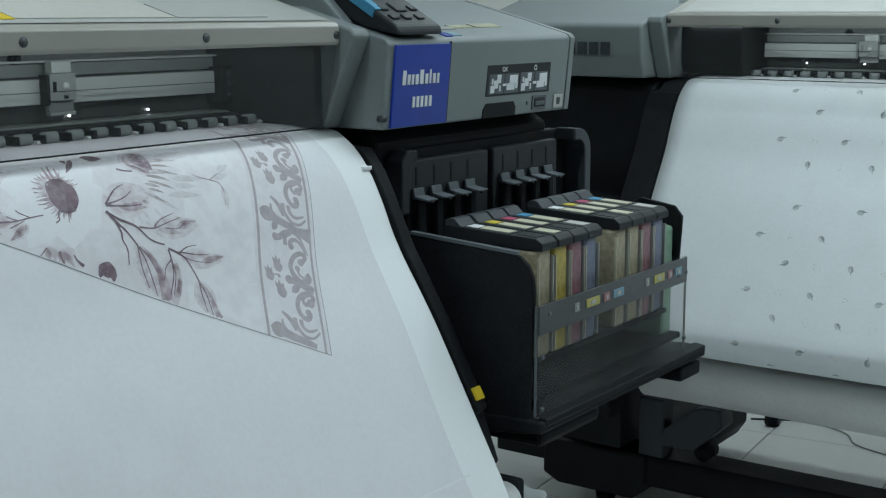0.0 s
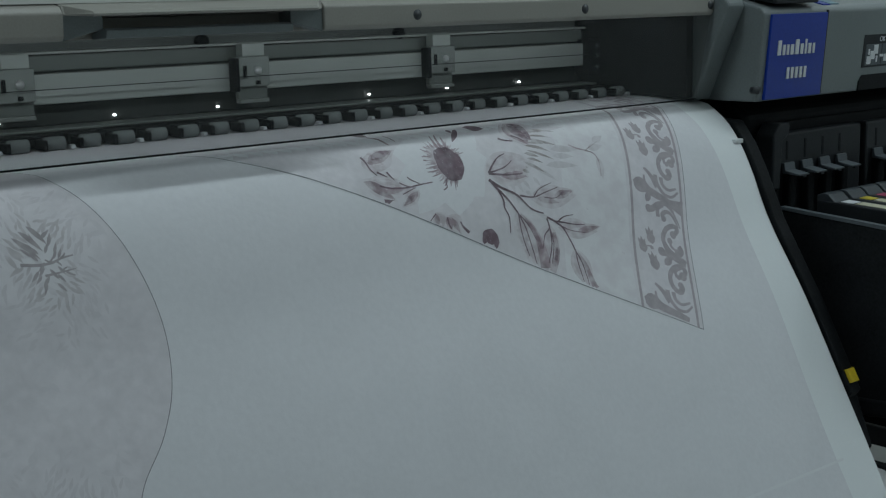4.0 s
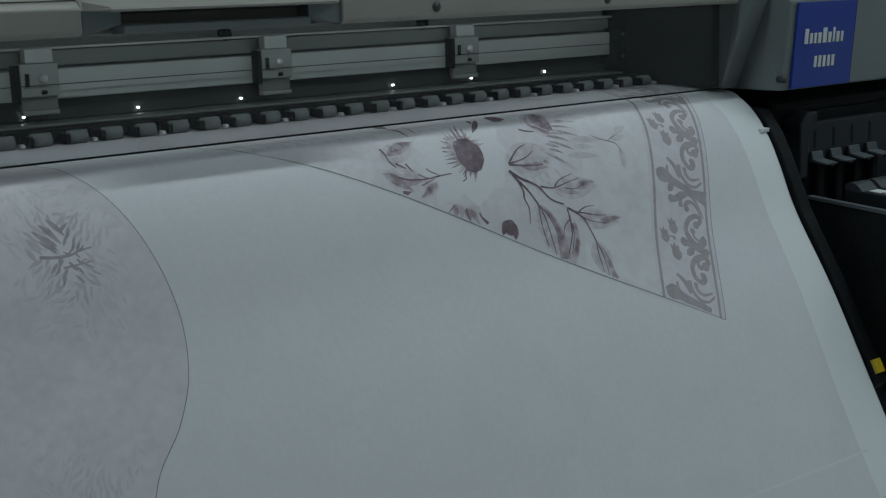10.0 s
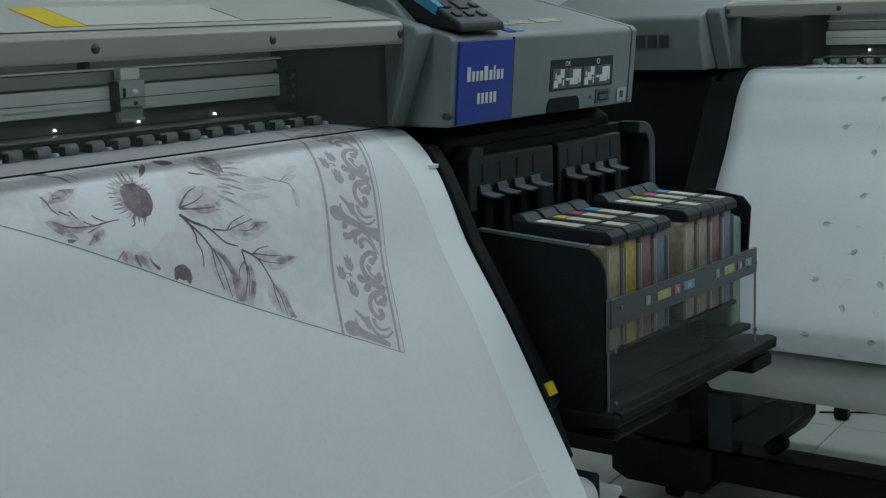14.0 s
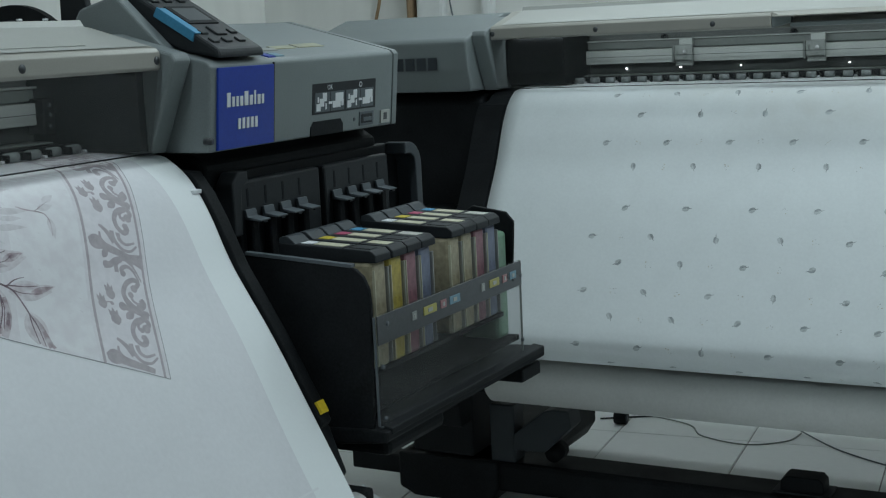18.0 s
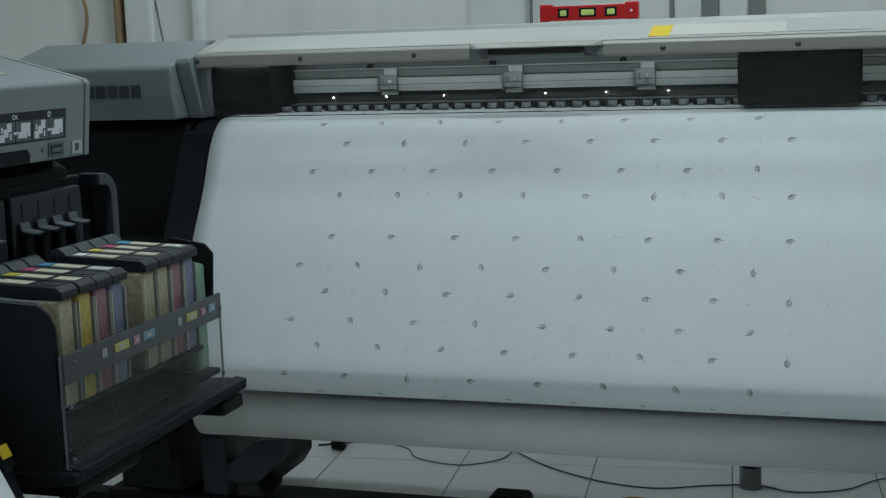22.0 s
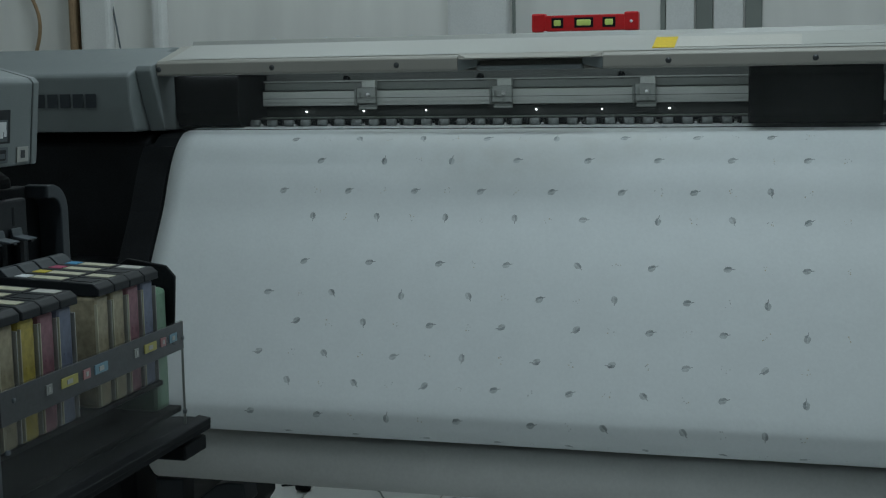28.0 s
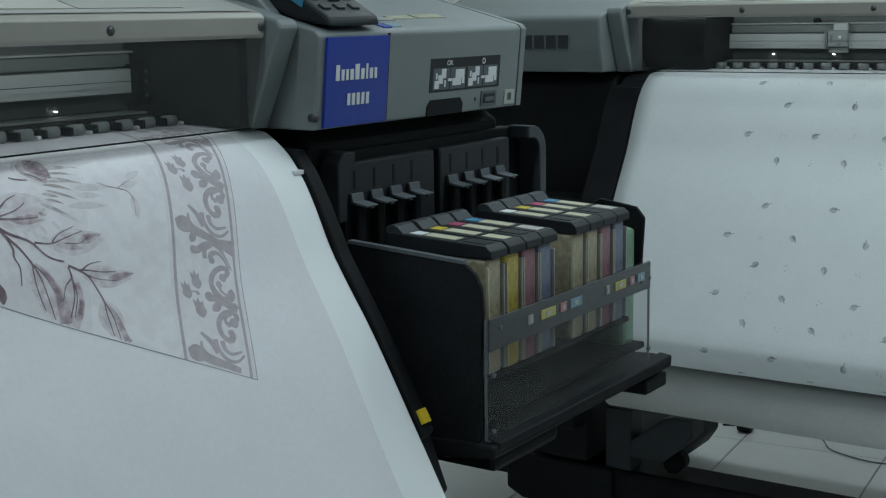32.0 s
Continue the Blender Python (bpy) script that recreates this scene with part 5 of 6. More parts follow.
blade(PP, (0.397, 0.016), (0.379, 0.002), 0.0228, 0.00)
twig(D, [(0.414, 0.014), (0.419, 0.006), (0.424, -0.002)], 0.0016, 0.0009)
blade(M, (0.414, 0.014), (0.410, -0.000), 0.0076, 0.00)
blade(M, (0.398, 0.016), (0.391, 0.002), 0.0105, 0.00)
twig(D, [(0.398, 0.015), (0.396, 0.009), (0.392, 0.003)], 0.0026, 0.0017)
blade(M, (0.392, 0.017), (0.379, 0.003), 0.0079, 0.00)
twig(D, [(0.379, 0.017), (0.375, 0.012), (0.366, 0.008)], 0.0018, 0.0044)
blot(D, (0.334, 0.011), 0.0130, 0.0128, -2.05)
blade(D, (0.501, 0.119), (0.486, 0.108), 0.0158, 0.00)
twig(M, [(0.488, 0.106), (0.476, 0.103), (0.464, 0.095)], 0.0058, 0.0025)
twig(M, [(0.466, 0.116), (0.454, 0.106)], 0.0031, 0.0013)
blade(DM, (0.282, 0.205), (0.252, 0.183), 0.0292, 0.10)
blade(M, (0.285, 0.207), (0.259, 0.172), 0.0394, 0.10)
twig(D, [(0.306, 0.164), (0.297, 0.164), (0.285, 0.167)], 0.0039, 0.0019)
twig(D, [(0.285, 0.178), (0.276, 0.177), (0.267, 0.173)], 0.0041, 0.0020)
blade(PP, (0.332, 0.099), (0.262, 0.139), 0.0363, -0.05)
blade(PP, (0.332, 0.097), (0.277, 0.115), 0.0183, 0.00)
blade(M, (0.315, 0.100), (0.275, 0.119), 0.0109, 0.08)
blade(M, (0.298, 0.110), (0.280, 0.119), 0.0069, 0.00)
twig(D, [(0.333, 0.098), (0.325, 0.113), (0.316, 0.127), (0.304, 0.138)], 0.0028, 0.0010)
twig(D, [(0.333, 0.098), (0.314, 0.111), (0.303, 0.121), (0.295, 0.131)], 0.0025, 0.0009)
twig(D, [(0.333, 0.097), (0.311, 0.104), (0.294, 0.111), (0.281, 0.117)], 0.0034, 0.0016)
twig(D, [(0.334, 0.088), (0.317, 0.084), (0.293, 0.083), (0.272, 0.073), (0.252, 0.074)], 0.0044, 0.0017)
twig(D, [(0.288, 0.084), (0.267, 0.090), (0.249, 0.103), (0.228, 0.118)], 0.0025, 0.0009)
twig(D, [(0.266, 0.092), (0.257, 0.105), (0.237, 0.121)], 0.0019, 0.0007)
twig(D, [(0.250, 0.096), (0.232, 0.102), (0.221, 0.113)], 0.0015, 0.0008)
blade(PP, (0.266, 0.088), (0.204, 0.122), 0.0224, 0.08)
blade(M, (0.261, 0.090), (0.227, 0.101), 0.0093, 0.10)
blade(M, (0.234, 0.102), (0.204, 0.124), 0.0112, 0.05)
blade(DM, (0.225, 0.109), (0.208, 0.121), 0.0053, 0.00)
twig(D, [(0.333, 0.089), (0.322, 0.080), (0.306, 0.071), (0.292, 0.059)], 0.0045, 0.0021)
twig(D, [(0.323, 0.081), (0.314, 0.068), (0.313, 0.059), (0.306, 0.049), (0.304, 0.030)], 0.0031, 0.0013)
twig(D, [(0.292, 0.059), (0.286, 0.035), (0.275, 0.011)], 0.0021, 0.0012)
twig(D, [(0.292, 0.059), (0.280, 0.044), (0.270, 0.022), (0.264, 0.004)], 0.0021, 0.0012)
twig(D, [(0.290, 0.058), (0.275, 0.049), (0.263, 0.035)], 0.0021, 0.0010)
twig(M, [(0.289, 0.059), (0.273, 0.051), (0.259, 0.036), (0.253, 0.020), (0.249, 0.004)], 0.0038, 0.0193)
twig(DM, [(0.281, 0.056), (0.266, 0.045), (0.255, 0.027)], 0.0029, 0.0069)
blade(PP, (0.292, 0.059), (0.273, 0.008), 0.0191, 0.05)
blade(PP, (0.290, 0.058), (0.258, 0.004), 0.0252, 0.05)
twig(D, [(0.247, 0.071), (0.233, 0.070), (0.220, 0.066), (0.208, 0.053), (0.201, 0.043)], 0.0028, 0.0021)
twig(D, [(0.235, 0.070), (0.220, 0.074), (0.202, 0.078), (0.185, 0.084)], 0.0022, 0.0009)
twig(D, [(0.229, 0.072), (0.219, 0.082), (0.204, 0.090)], 0.0019, 0.0008)
twig(D, [(0.224, 0.068), (0.207, 0.068), (0.183, 0.074)], 0.0016, 0.0008)
blade(PP, (0.224, 0.066), (0.168, 0.085), 0.0183, 0.06)
blade(M, (0.198, 0.069), (0.161, 0.092), 0.0087, 0.05)
twig(D, [(0.247, 0.069), (0.243, 0.058), (0.250, 0.047), (0.253, 0.030)], 0.0026, 0.0010)
twig(D, [(0.243, 0.060), (0.239, 0.039), (0.245, 0.012)], 0.0025, 0.0013)
twig(D, [(0.243, 0.060), (0.236, 0.040), (0.240, 0.013)], 0.0021, 0.0011)
twig(M, [(0.236, 0.055), (0.231, 0.038), (0.232, 0.023), (0.240, 0.002)], 0.0060, 0.0090)
twig(DM, [(0.232, 0.037), (0.231, 0.029), (0.234, 0.019)], 0.0039, 0.0041)
blade(PP, (0.243, 0.060), (0.248, 0.002), 0.0275, 0.00)
twig(D, [(0.201, 0.043), (0.199, 0.030), (0.195, 0.016), (0.192, 0.005)], 0.0022, 0.0010)
twig(D, [(0.201, 0.043), (0.191, 0.028), (0.184, 0.003)], 0.0023, 0.0011)
twig(M, [(0.199, 0.042), (0.187, 0.030), (0.178, 0.009), (0.174, 0.002)], 0.0042, 0.0106)
blade(PP, (0.201, 0.043), (0.183, 0.000), 0.0229, 0.00)
for k in range(12):
    u = k / 11
    g0, g1 = (0.256 + .020 * u + .004 * (k % 2), 0.200 - .078 * u), (0.214 + .046 * u ** 2.2 + .010 * ((k * 5) % 3), 0.216 - .098 * u + .004 * (k % 3))
    blade(G, g0, g1, .0042 + .0012 * (k % 2), .10 + .10 * (k % 3))
for k in range(46):
    ang = -2.0 + 4.4 * k / 45
    r0, r1 = .017 + .006 * abs(math.sin(ang)), .027 + .009 * ((k * 7) % 5) / 4
    twig(M if k % 3 else PP, [(0.389 + r0 * math.cos(ang), 0.093 + 1.05 * r0 * math.sin(ang)), (0.389 + r1 * math.cos(ang + .08), 0.093 + 1.05 * r1 * math.sin(ang + .08))], .0032, .0008)
blade(H, (0.251, 0.197), (0.196, 0.235), 0.0096, 0.10)
blade(H, (0.246, 0.208), (0.203, 0.240), 0.0088, 0.10)
blade(H, (0.230, 0.173), (0.185, 0.195), 0.0111, 0.10)
blade(H, (0.242, 0.144), (0.190, 0.169), 0.0098, 0.10)
blade(H, (0.228, 0.163), (0.195, 0.179), 0.0088, 0.10)
blade(H, (0.266, 0.135), (0.225, 0.132), 0.0071, 0.10)
blade(H, (0.302, 0.100), (0.293, 0.085), 0.0060, 0.10)
blade(H, (0.293, 0.103), (0.281, 0.092), 0.0061, 0.10)
blade(H, (0.282, 0.108), (0.270, 0.100), 0.0061, 0.10)
blade(H, (0.311, 0.094), (0.305, 0.082), 0.0049, 0.10)
blade(H, (0.305, 0.084), (0.309, 0.069), 0.0049, 0.10)
blade(H, (0.293, 0.085), (0.289, 0.073), 0.0058, 0.10)
blade(H, (0.279, 0.094), (0.268, 0.091), 0.0058, 0.10)
blade(H, (0.265, 0.118), (0.254, 0.111), 0.0062, 0.10)
twig(M, [(0.198, 0.193), (0.186, 0.192), (0.171, 0.194), (0.158, 0.194), (0.152, 0.183), (0.152, 0.163)], 0.0026, 0.0011)
twig(M, [(0.171, 0.195), (0.159, 0.207), (0.147, 0.219)], 0.0010, 0.0007)
blade(H, (0.167, 0.198), (0.142, 0.215), 0.0110, 0.05)
blade(H, (0.153, 0.191), (0.147, 0.160), 0.0120, 0.05)
blade(H, (0.156, 0.214), (0.136, 0.233), 0.0105, 0.00)
for nm, ink, mt, off, lb in (("printed_blossom", W, M_WASH, .00030, "pale printed petals"), ("printed_fern", H, M_INKH, .00034, "faint printed fern leaves"), ("printed_wash", BL, M_BLEED, .00036, "soft watery leaf edges"), ("printed_leaves", PP, M_INKL, .00038, "pale mauve printed leaves"),
                             ("printed_fern", G, M_INKG, .00042, "taupe printed fern leaves"), ("printed_leaves", M, M_INKM, .00046, "mauve printed leaves"),
                             ("printed_leaves", DM, M_INKDM, .00050, "deep mauve printed leaf shade"), ("printed_stem", D, M_INKD, .00054, "dark printed stems and buds")):
    ink.lay(nm, mt, paperA, off, lb, inside)
splash = Ink()
for i in range(13):
    for j in range(58):
        splash.fan([P(.108 + (i + u) * .0085, .001 + (j + v) * .0085) for u, v in ((0, 0), (1, 0), (1, 1), (0, 1))])
splash.lay("printed_wash", M_WASHS, paperA, .00026, "", inside)
# crease highlight painted as a flat pale stroke, the sheet stays unfolded
crease = Ink()
crease.stroke([(0.444, 0.547), (0.587, 0.549), (0.792, 0.550)], .0042, .0030, 4)
crease.lay("paper_crease", M_CREASE, paperA, .00022, "faint painted sheen along a paper crease")
mark = Ink()
mark.disc(0.785, -0.03, .004, .003)
mark.lay("ink_speck", M_LINE, paperA, .0007)

MOTIFS = [(-0.200, 0.112, -0.02, "twig", True), (-0.408, 0.162, 0.98, "plume", True), (-0.545, 0.285, -.9, "plume", True), (-0.235, 0.365, 2.6, "twig", False), (-0.62, 0.10, 2.3, "plume", False),
          (-0.62, 0.44, .4, "twig", False), (-0.42, 0.40, .2, "plume", False)]
M_TINTB = soft_spots(mat("leafy_tint_ink", (0.69, 0.668, 0.697), 0.75, var=0.07, fine=90, coarse=26, spec=0.2), (0.765, 0.755, 0.78), [(q[0], on_paper(q[0], q[1])[2], .062, .056) for q in MOTIFS], 0.75, 34.0)
# second garment piece: curved outline, faint tint and grey foliage
CV = [(-0.215, -0.03), (-0.175, 0.006), (-0.144, 0.052), (-0.117, 0.115), (-0.103, 0.186), (-0.112, 0.245), (-0.138, 0.294), (-0.176, 0.340), (-0.196, 0.40), (-0.20, 0.48), (-0.19, 0.56)]
cvs = catmull(CV, 9)
tint2 = Ink()
for (xa, sa), (xb, sb) in zip(cvs, cvs[1:]):
    for k in range(24):
        u0, u1 = k / 24, (k + 1) / 24
        tint2.fan([(X0 + .01 + (xa - X0 - .01) * u0, sa), (X0 + .01 + (xa - X0 - .01) * u1, sa), (X0 + .01 + (xb - X0 - .01) * u1, sb), (X0 + .01 + (xb - X0 - .01) * u0, sb)])
tint2.lay("printed_ground", M_TINTB, paperA, .0002, "faintly tinted printed area")
ol = Ink()
ol.stroke(CV, .0008, n=8)
ol.lay("print_outline", M_LINE, paperA, .00035)


def packed(inks, cx, cs, ang, ru, rv, pitch, field):
    """Closely set small leaves that fill an oval of half sizes ru and rv and thin out and pale towards twice that; field gives their turn."""
    ca, sa = math.cos(ang), math.sin(ang)
    n, m = int(2.1 * ru / pitch), int(2.1 * rv / pitch)
    for i in range(-n, n + 1):
        for j in range(-m, m + 1):
            u = (i + .5 * (j % 2) + rng.uniform(-.22, .22)) * pitch
            v = (j + rng.uniform(-.22, .22)) * pitch
            r = math.hypot(u / ru, v / rv)
            if r > 2.1 or rng.random() < (r - 1.0) * .75:
                continue
            a = field(u, v) + rng.uniform(-.18, .18)
            h = rng.uniform(.8, 1.15) * pitch
            ink = inks[0 if r < .55 else 1 if r < 1.05 else 2]
            ink.leaf(cx + u * ca - v * sa, cs + u * sa + v * ca, 1.9 * h, .50 * h, a + ang, rng.uniform(-.35, .35), 5)


def foliage(cx, cs, ang, kind, deep):
    dark, midl, far = Ink(), Ink(), Ink()
    ca, sa = math.cos(ang), math.sin(ang)
    big = .80 if kind == "plume" else .70
    q = lambda u, v: (cx + big * (u * ca - v * sa), cs + big * (u * sa + v * ca))
    if kind == "plume":
        for k in range(13):
            u = -.060 + .0098 * k
            full = 1 - .45 * abs(k - 6) / 6
            p = q(u, -.0025)
            (dark if 3 < k < 10 else midl).leaf(p[0], p[1], big * .040 * full, .0056, ang - .72 + .03 * k, -.16, 8)
            p = q(u + .004, .0025)
            (midl if 3 < k < 8 else far).leaf(p[0], p[1], big * .040 * full, .0038, ang + .62 - .02 * k, .12, 7)
        for k in range(9):
            p = q(-.040 + .0125 * k, -.036 - .009 * (k % 2))
            midl.leaf(p[0], p[1], .0115, .0056, ang - .25 + .5 * (k % 3 - 1), .1)
        packed((far, far, far), cx + .030 * sa, cs - .030 * ca, ang, .045, .016, .0078, lambda u, v: -.7 if v < 0 else .6)
    else:
        dark.stroke([q(-.034, -.001), q(-.012, .003), q(.008, .003), q(.022, -.001), q(.040, -.003)], .0034, .0015, 4)
        for u, v, du, dv in ((-.010, .003, .006, .008), (.004, .003, .008, -.008), (.014, .001, .006, .008), (.022, -.001, .008, -.007), (.008, .003, -.008, -.006)):
            dark.stroke([q(u, v), q(u + du * .6, v + dv * .5), q(u + du, v + dv)], .0026, .0010, 3)
        dark.stroke([q(-.006, .019), q(.012, .018), q(.038, .016)], .0026, .0012, 4)
        for u, dv in ((.006, .008), (.016, -.006), (.024, .007)):
            dark.stroke([q(u, .018), q(u + .005, .018 + dv * .6), q(u + .011, .018 + dv)], .0022, .0010, 3)
        for k, (u, v) in enumerate(((-.034, -.040), (-.022, -.048), (-.009, -.054), (-.044, -.030), (-.050, -.018))):
            p = q(u, v)
            (dark if k < 3 else midl).leaf(p[0], p[1], big * (.046 - .005 * k), .0054, ang + .86 + .06 * (k - 1), .10, 8)
        packed((dark, midl, far), cx, cs, ang, .026, .042, .0068, lambda u, v: (1 if v > 0 else -1) * (.95 if u > 0 else 2.2) + (.6 if abs(v) > .03 else 0))
    for ink, mt, off in ((far, M_TINT2, .00032), (midl, M_FOLM if deep else M_TINT2, .00038), (dark, M_FOLD if deep else M_FOLM, .00044)):
        ink.lay("printed_foliage", mt, paperA, off, "", lambda p: p[0] < np.interp(p[1], cvs[:, 1], cvs[:, 0]) - .004)


for cx, cs, ang, kind, deep in MOTIFS:
    foliage(cx, cs, ang, kind, deep)
haze = Ink()
for k in range(420):
    sx, ss = rng.uniform(X0 + .02, -.12), rng.uniform(-.02, .5)
    haze.leaf(sx, ss, rng.uniform(.012, .026), rng.uniform(.004, .007), rng.uniform(0, math.tau), rng.uniform(-.3, .3), 4)
haze.lay("printed_foliage", M_TINT3, paperA, .00027, "", lambda p: p[0] < np.interp(p[1], cvs[:, 1], cvs[:, 0]) - .006)

# ---------------------------------------------------------------- loose things
lv = thing("spirit_level", "short red spirit level with lime vials on the printer cover", "spirit level", Matrix.Translation((-0.027, 0.20, 1.2975)) @ Matrix.Diagonal((1.08, 1, 1.12, 1)))
part("body", boxm(0, 0.205, 0, 0.022, 0, 0.030, .002), M_RED, lv)
part("end_cap", boxm(-0.004, 0.024, -0.002, 0.024, -0.001, 0.034, .003), M_RED, lv)
part("end_cap", boxm(0.181, 0.209, -0.002, 0.024, -0.001, 0.034, .003), M_RED, lv)
for x, w in ((0.040, .016), (0.086, .030), (0.142, .018)):
    fr = part("vial_frame", boxm(x - .004, x + w + .004, -0.0012, 0.010, 0.006, 0.025, .001), M_BLACK, lv)
    part("vial", boxm(x, x + w, -0.0022, 0.008, 0.009, 0.022, .003), M_VIAL, fr)
soft(part("rivet", rod((0.195, -0.0035, 0.016), (0.195, 0, 0.016), 0.003, 10), M_WHITE, lv))

bag = bmesh.new()
bmesh.ops.create_icosphere(bag, subdivisions=4, radius=1)
for v in bag.verts:
    n = noise.noise(v.co * 2.3) * .45 + noise.noise(v.co * 6) * .22
    v.co = Vector((v.co.x * .085 * (1 + n), v.co.y * .05 * (1 + n), max(0.0, (v.co.z * .5 + .5) * .032 * (1 + 1.6 * n))))
tagged(soft(part("plastic_bag", bag, M_BAG)), "crumpled clear plastic bag lying on the printer housing", "bag").matrix_world = pose(1.13, 0.28, 1.287)

scrap = bmesh.new()
grid = []
for i in range(9):
    u = i / 8
    grid.append([scrap.verts.new((.942 + .055 * u, -.215 + .015 * math.sin(4 * u + v) - .02 * v, .5015 + v * (.078 - .045 * u) + .004 * math.sin(9 * u) * v)) for v in (0, .35, .7, 1)])
for g, h in zip(grid, grid[1:]):
    for k in range(3):
        scrap.faces.new((g[k], h[k], h[k + 1], g[k + 1])).smooth = True
sc = tagged(part("paper_scrap", scrap, M_PAPER), "torn curled piece of white paper on the take-up drive", "paper")
sc.matrix_world = MA
md = sc.modifiers.new("thick", "SOLIDIFY")
md.thickness = .0008

for k, (x, y) in enumerate(((0.786, .25), (0.805, .252), (0.814, .246), (0.822, .25))):
    sw = thing("loose_screw", "tiny black screw standing on the printer cover ridge", "screw", pose(x, y, 1.2955), "loose screws on the cover")
    soft(part("head", rod((0, 0, 0), (0, 0, .003), .0042, 10), M_BLACK, sw))
    soft(part("shank", rod((0, 0, .003), (0, 0, .005 + .007 * (k == 2)), .0020, 8), M_BLACK, sw))
pl = thing("pliers", "small pliers with red and black handles on the printer housing", "pliers", pose(1.005, 0.16, 1.2795, 0, 0, 10))
for k, mt in ((0, M_BLACK), (1, M_RED)):
    soft(part("handle", rod((0, .012 * k, .006), (.045, .022 * k - .004, .010 + .006 * (1 - k)), .0055, 12), mt, pl))
soft(part("jaw", rod((-.03, .005, .006), (0, .006, .006), .005, 10, .007), M_MID, pl))
cs = thing("cardboard_scrap", "folded scrap of brown cardboard lying on the drive motor", "cardboard", MB @ Matrix.Translation((0.96, -0.19, 0.545)))
part("sheet", prism([(0, 0), (0, .004), (.045, .022), (.078, .012), (.078, .008), (.045, .016)], 0, .05, .0005, "y"), M_WOOD, cs)
part("lower_sheet", prism([(.006, 0), (.006, .003), (.06, .003), (.06, 0)], 0.004, .06, .0005, "y"), M_CREAM, cs)

tp = thing("tape_roll", "roll of yellow adhesive tape lying on the stand crossbar", "tape", pose(0.207, 0.02, 0.166))
ring = bmesh.new()
bmesh.ops.create_cone(ring, cap_ends=False, segments=36, radius1=0.045, radius2=0.045, depth=0.04, matrix=Matrix.Translation((0, 0, 0.02)))
tr = soft(part("tape", ring, M_YELL, tp))
md = tr.modifiers.new("thick", "SOLIDIFY")
md.thickness = 0.012
core = bmesh.new()
bmesh.ops.create_cone(core, cap_ends=False, segments=36, radius1=0.033, radius2=0.033, depth=0.0405, matrix=Matrix.Translation((0, 0, 0.0203)))
cr = soft(part("core", core, M_DARK, tp, "dark cardboard core"))
md = cr.modifiers.new("thick", "SOLIDIFY")
md.thickness = 0.003

kb = thing("pedal_block", "black plastic foot block with a rounded top resting on the crossbar", "block", pose(-0.088, 0.035, 0.1655))
part("block", prism([(-0.05, 0), (-0.048, .030), (-0.038, .040), (0.038, .040), (0.048, .030), (0.05, 0)], -0.03, 0.03, .003, "y"), M_BLACK, kb)
part("base_flange", boxm(-0.065, 0.065, -0.04, 0.04, 0.0, 0.006, .002), M_DARK, kb)

bx = thing("cardboard_box", "small brown cardboard box on the tiled floor", "box", pose(0.86, 0.42, 0, 0, 0, 8))
part("carton", boxm(-0.09, 0.09, -0.08, 0.08, 0, 0.15, .003), M_WOOD, bx)
part("flap", boxm(-0.09, 0.09, -0.14, -0.078, 0.148, 0.152, .001), M_WOOD, bx)

kn = thing("chair_caster", "loose black caster wheel lying on the tiles", "wheel", pose(-0.872, 0.90, 0))
soft(part("tyre", rod((-.018, 0, .022), (.018, 0, .022), .022, 18), M_BLACK, kn))
soft(part("hub", rod((-.020, 0, .022), (.020, 0, .022), .010, 12), M_DARK2, kn))

cup = thing("ink_bottle", "small grey bottle with a dark cap on the floor", "bottle", pose(0.405, 0.795, 0))
soft(part("bottle", rod((0, 0, 0), (0, 0, .06), .03, 20), M_ROLLER, cup))
soft(part("cap", rod((0, 0, .06), (0, 0, .09), .026, 20), M_DARK, cup))

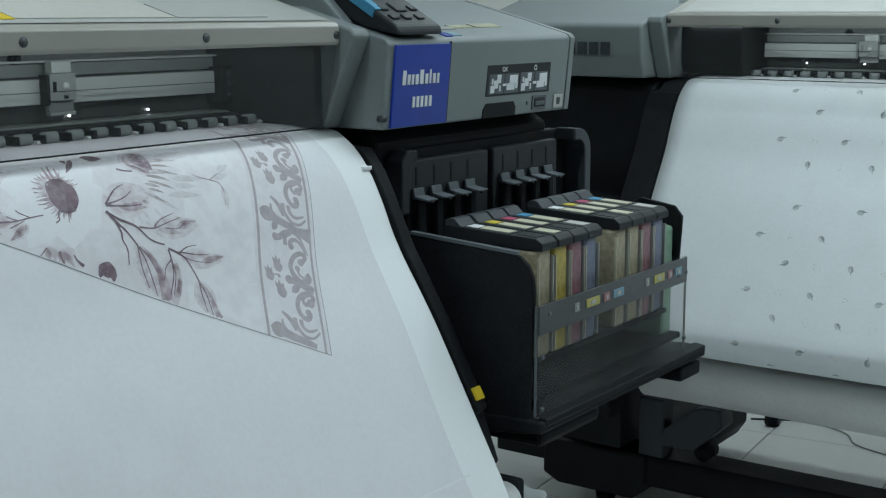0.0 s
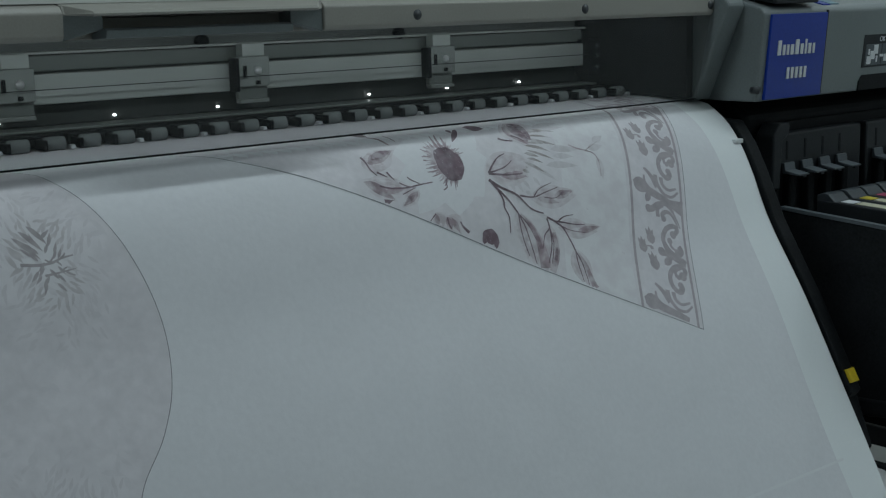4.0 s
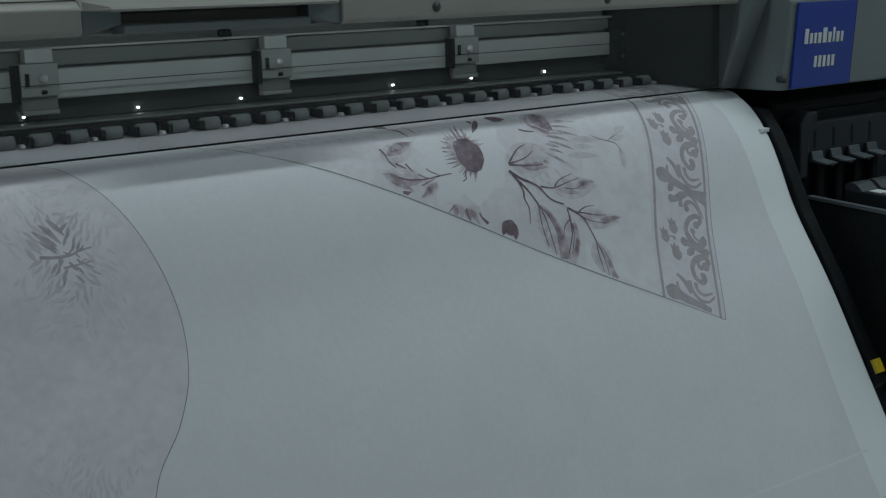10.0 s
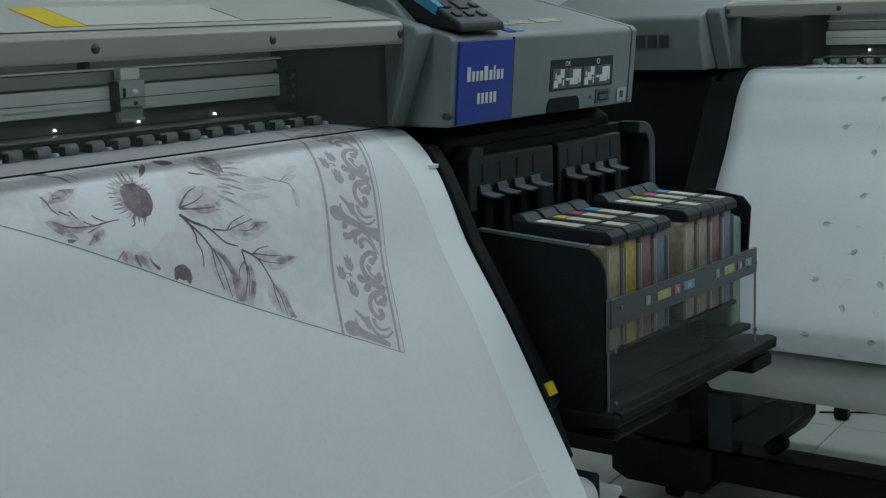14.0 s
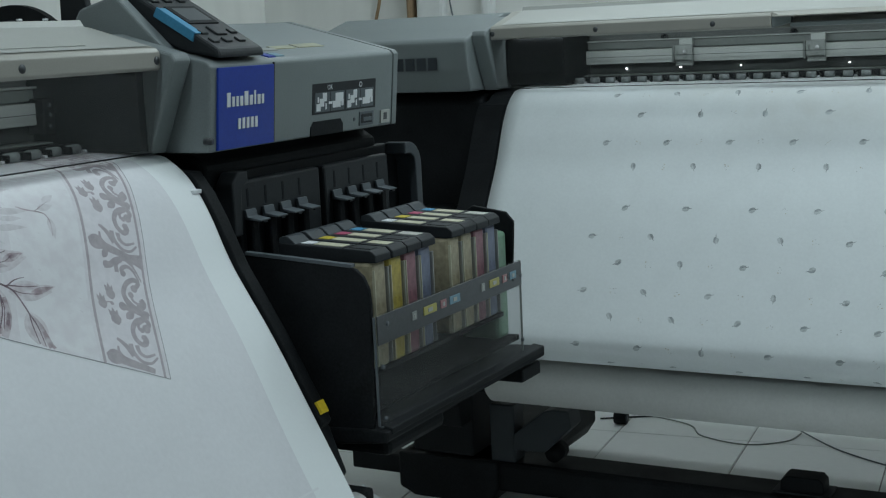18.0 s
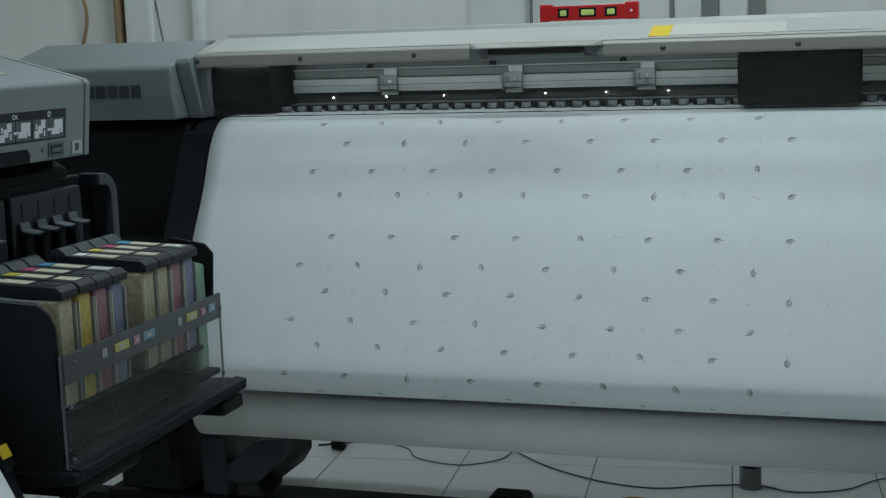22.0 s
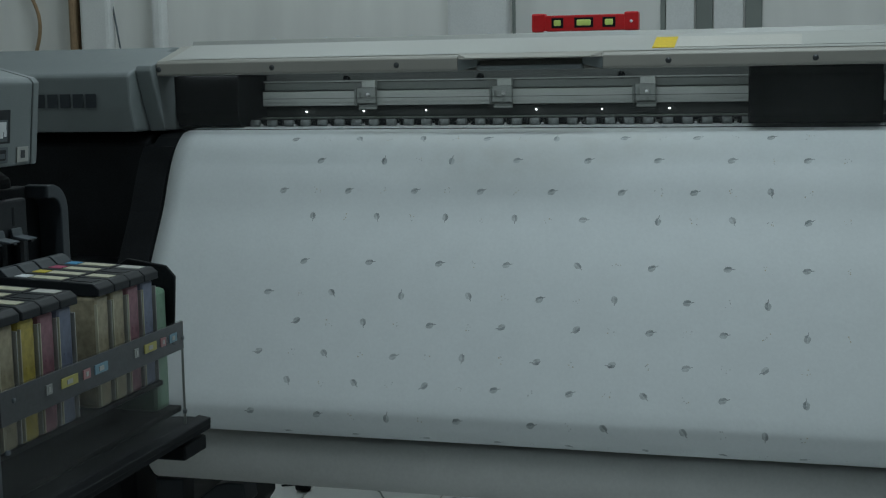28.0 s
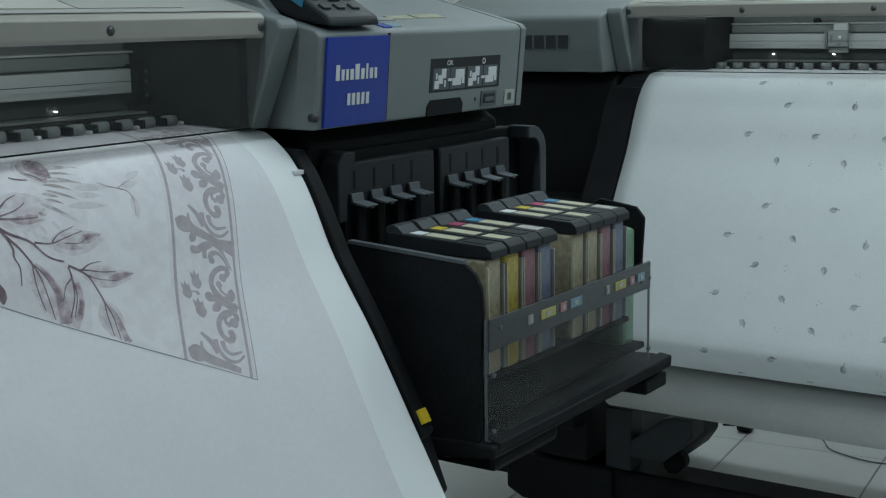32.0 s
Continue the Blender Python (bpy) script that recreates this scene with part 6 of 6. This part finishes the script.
cab = [("floor_cable", [(-1.25, 1.05, .004), (-0.9, 1.02, .004), (-0.676, 0.954, .004), (-0.596, 0.853, .004), (-0.452, 0.813, .004), (-0.348, 0.884, .004), (-0.327, 0.974, .004)], .0024, M_RAILD, "thin grey cable looped on the tiles"),
       ("floor_cable", [(-0.34, 0.99, .010), (-0.228, 0.885, .004), (-0.129, 0.810, .004), (0.012, 0.74, .004), (0.157, 0.721, .004), (0.30, 0.775, .004), (0.42, 0.80, .004), (0.53, 0.764, .004), (0.66, 0.813, .004), (0.75, 0.92, .004), (0.9, 1.02, .004)], .0024, M_MID, "thin grey cable trailing over the tiles"),
       ("floor_cable", [(-0.95, 0.92, .004), (-0.7, 1.04, .004), (-0.4, 1.06, .004), (0.1, 1.08, .004), (0.35, 1.02, .004), (0.6, 1.07, .004)], .0030, M_DARK, "thin dark cable lying along the wall"),
       ("power_cable", [(1.12, 0.45, .72), (1.16, 0.48, .50), (1.20, 0.5, .36), (1.215, 0.5, .20), (1.24, 0.55, .05), (1.3, 0.7, .012)], .0065, M_BLACK, "thick black power cable hanging behind the printer"),
       ("power_cable", [(1.22, 0.48, .72), (1.232, 0.5, .45), (1.23, 0.5, .34), (1.20, 0.5, .22), (1.17, 0.52, .10), (1.15, 0.6, .012)], .0055, M_BLACK, "black power cable hanging behind the printer"),
       ("thin_cable", [(1.22, 0.5, .70), (1.20, 0.5, .46), (1.14, 0.5, .34), (1.08, 0.5, .27)], .0025, M_BLACK, "thin black cable hanging behind the printer"),
       ("wall_cable", [(-1.62, 1.19, 2.2), (-1.60, 1.19, 1.6), (-1.56, 1.17, 1.36), (-1.50, 1.10, 1.2), (-1.45, 1.0, 0.9)], .003, M_MID, "thin grey cable hanging on the wall"),
       ("wall_cable", [(-1.95, 1.19, 2.2), (-1.90, 1.19, 1.6), (-1.84, 1.18, 1.4), (-1.87, 1.18, 1.25), (-1.9, 1.18, 1.0)], .006, M_WOOD, "thin brown cable hanging on the wall"),
       ("wall_cable", [(0.90, 1.19, 2.0), (0.875, 1.19, 1.5), (0.85, 1.19, 1.36), (0.86, 1.19, 1.2)], .0022, M_MID, "thin grey cable hanging on the wall")]
for nm, pts, r, mt, lb in cab:
    tagged(tube_curve(nm, pts, r, mt), lb, "cable")

for x, w, mt, lb in ((-1.629, .052, M_WALLW, "white plastic pipe running up the wall"), (-1.413, .020, M_WALLW, "slim white conduit on the wall"), (-0.39, .090, M_WALLW, "wide white trunking on the wall"),
                     (-1.71, .011, M_WOOD, "brown wooden batten on the wall")):
    tagged(part("wall_pipe", boxm(x - w, x + w, YN - .05, YN - .002, 0.0, ZC, .012), mt), lb, "pipe")
for x, w in ((0.142, .007), (0.257, .023), (0.392, .023), (-0.289, .004)):
    tagged(part("wall_groove", boxm(x - w, x + w, YN - .012, YN - .001, 1.0, ZC, .002), M_RAILD), "narrow grey vertical strip on the wall", "strip")
tagged(part("wall_panel", boxm(0.152, 0.230, YN - .02, YN - .001, 1.0, ZC, .003), M_WALLW), "white vertical panel on the wall", "panel")
tagged(part("wall_panel", boxm(0.284, 0.364, YN - .02, YN - .001, 1.0, ZC, .003), M_WALLW), "white vertical panel on the wall", "panel")

# ---------------------------------------------------------------- floor tiles, last
tile_me = None
TS = 0.40
c_, s_ = math.cos(radians(5.5)), math.sin(radians(5.5))
for i in range(-9, 12):
    for j in range(-16, 7):
        dx, dy = i * TS + TS / 2, j * TS - 0.235
        x, y = -0.021 + c_ * dx - s_ * dy, 0.535 + s_ * dx + c_ * dy
        if x < XW - .08 or x > XE + .08 or y < YS - .08 or y > YN + .08:
            continue
        if tile_me is None:
            o = part("tile", boxm(-TS / 2 + .002, TS / 2 - .002, -TS / 2 + .002, TS / 2 - .002, -0.008, 0.0, .0015, 1), M_TILE, floor)
            tile_me = o.data
        else:
            o = new("tile", tile_me)
            o.parent = floor
        o.location = (x, y, 0)
        o.rotation_euler = (0, 0, radians(5.5))
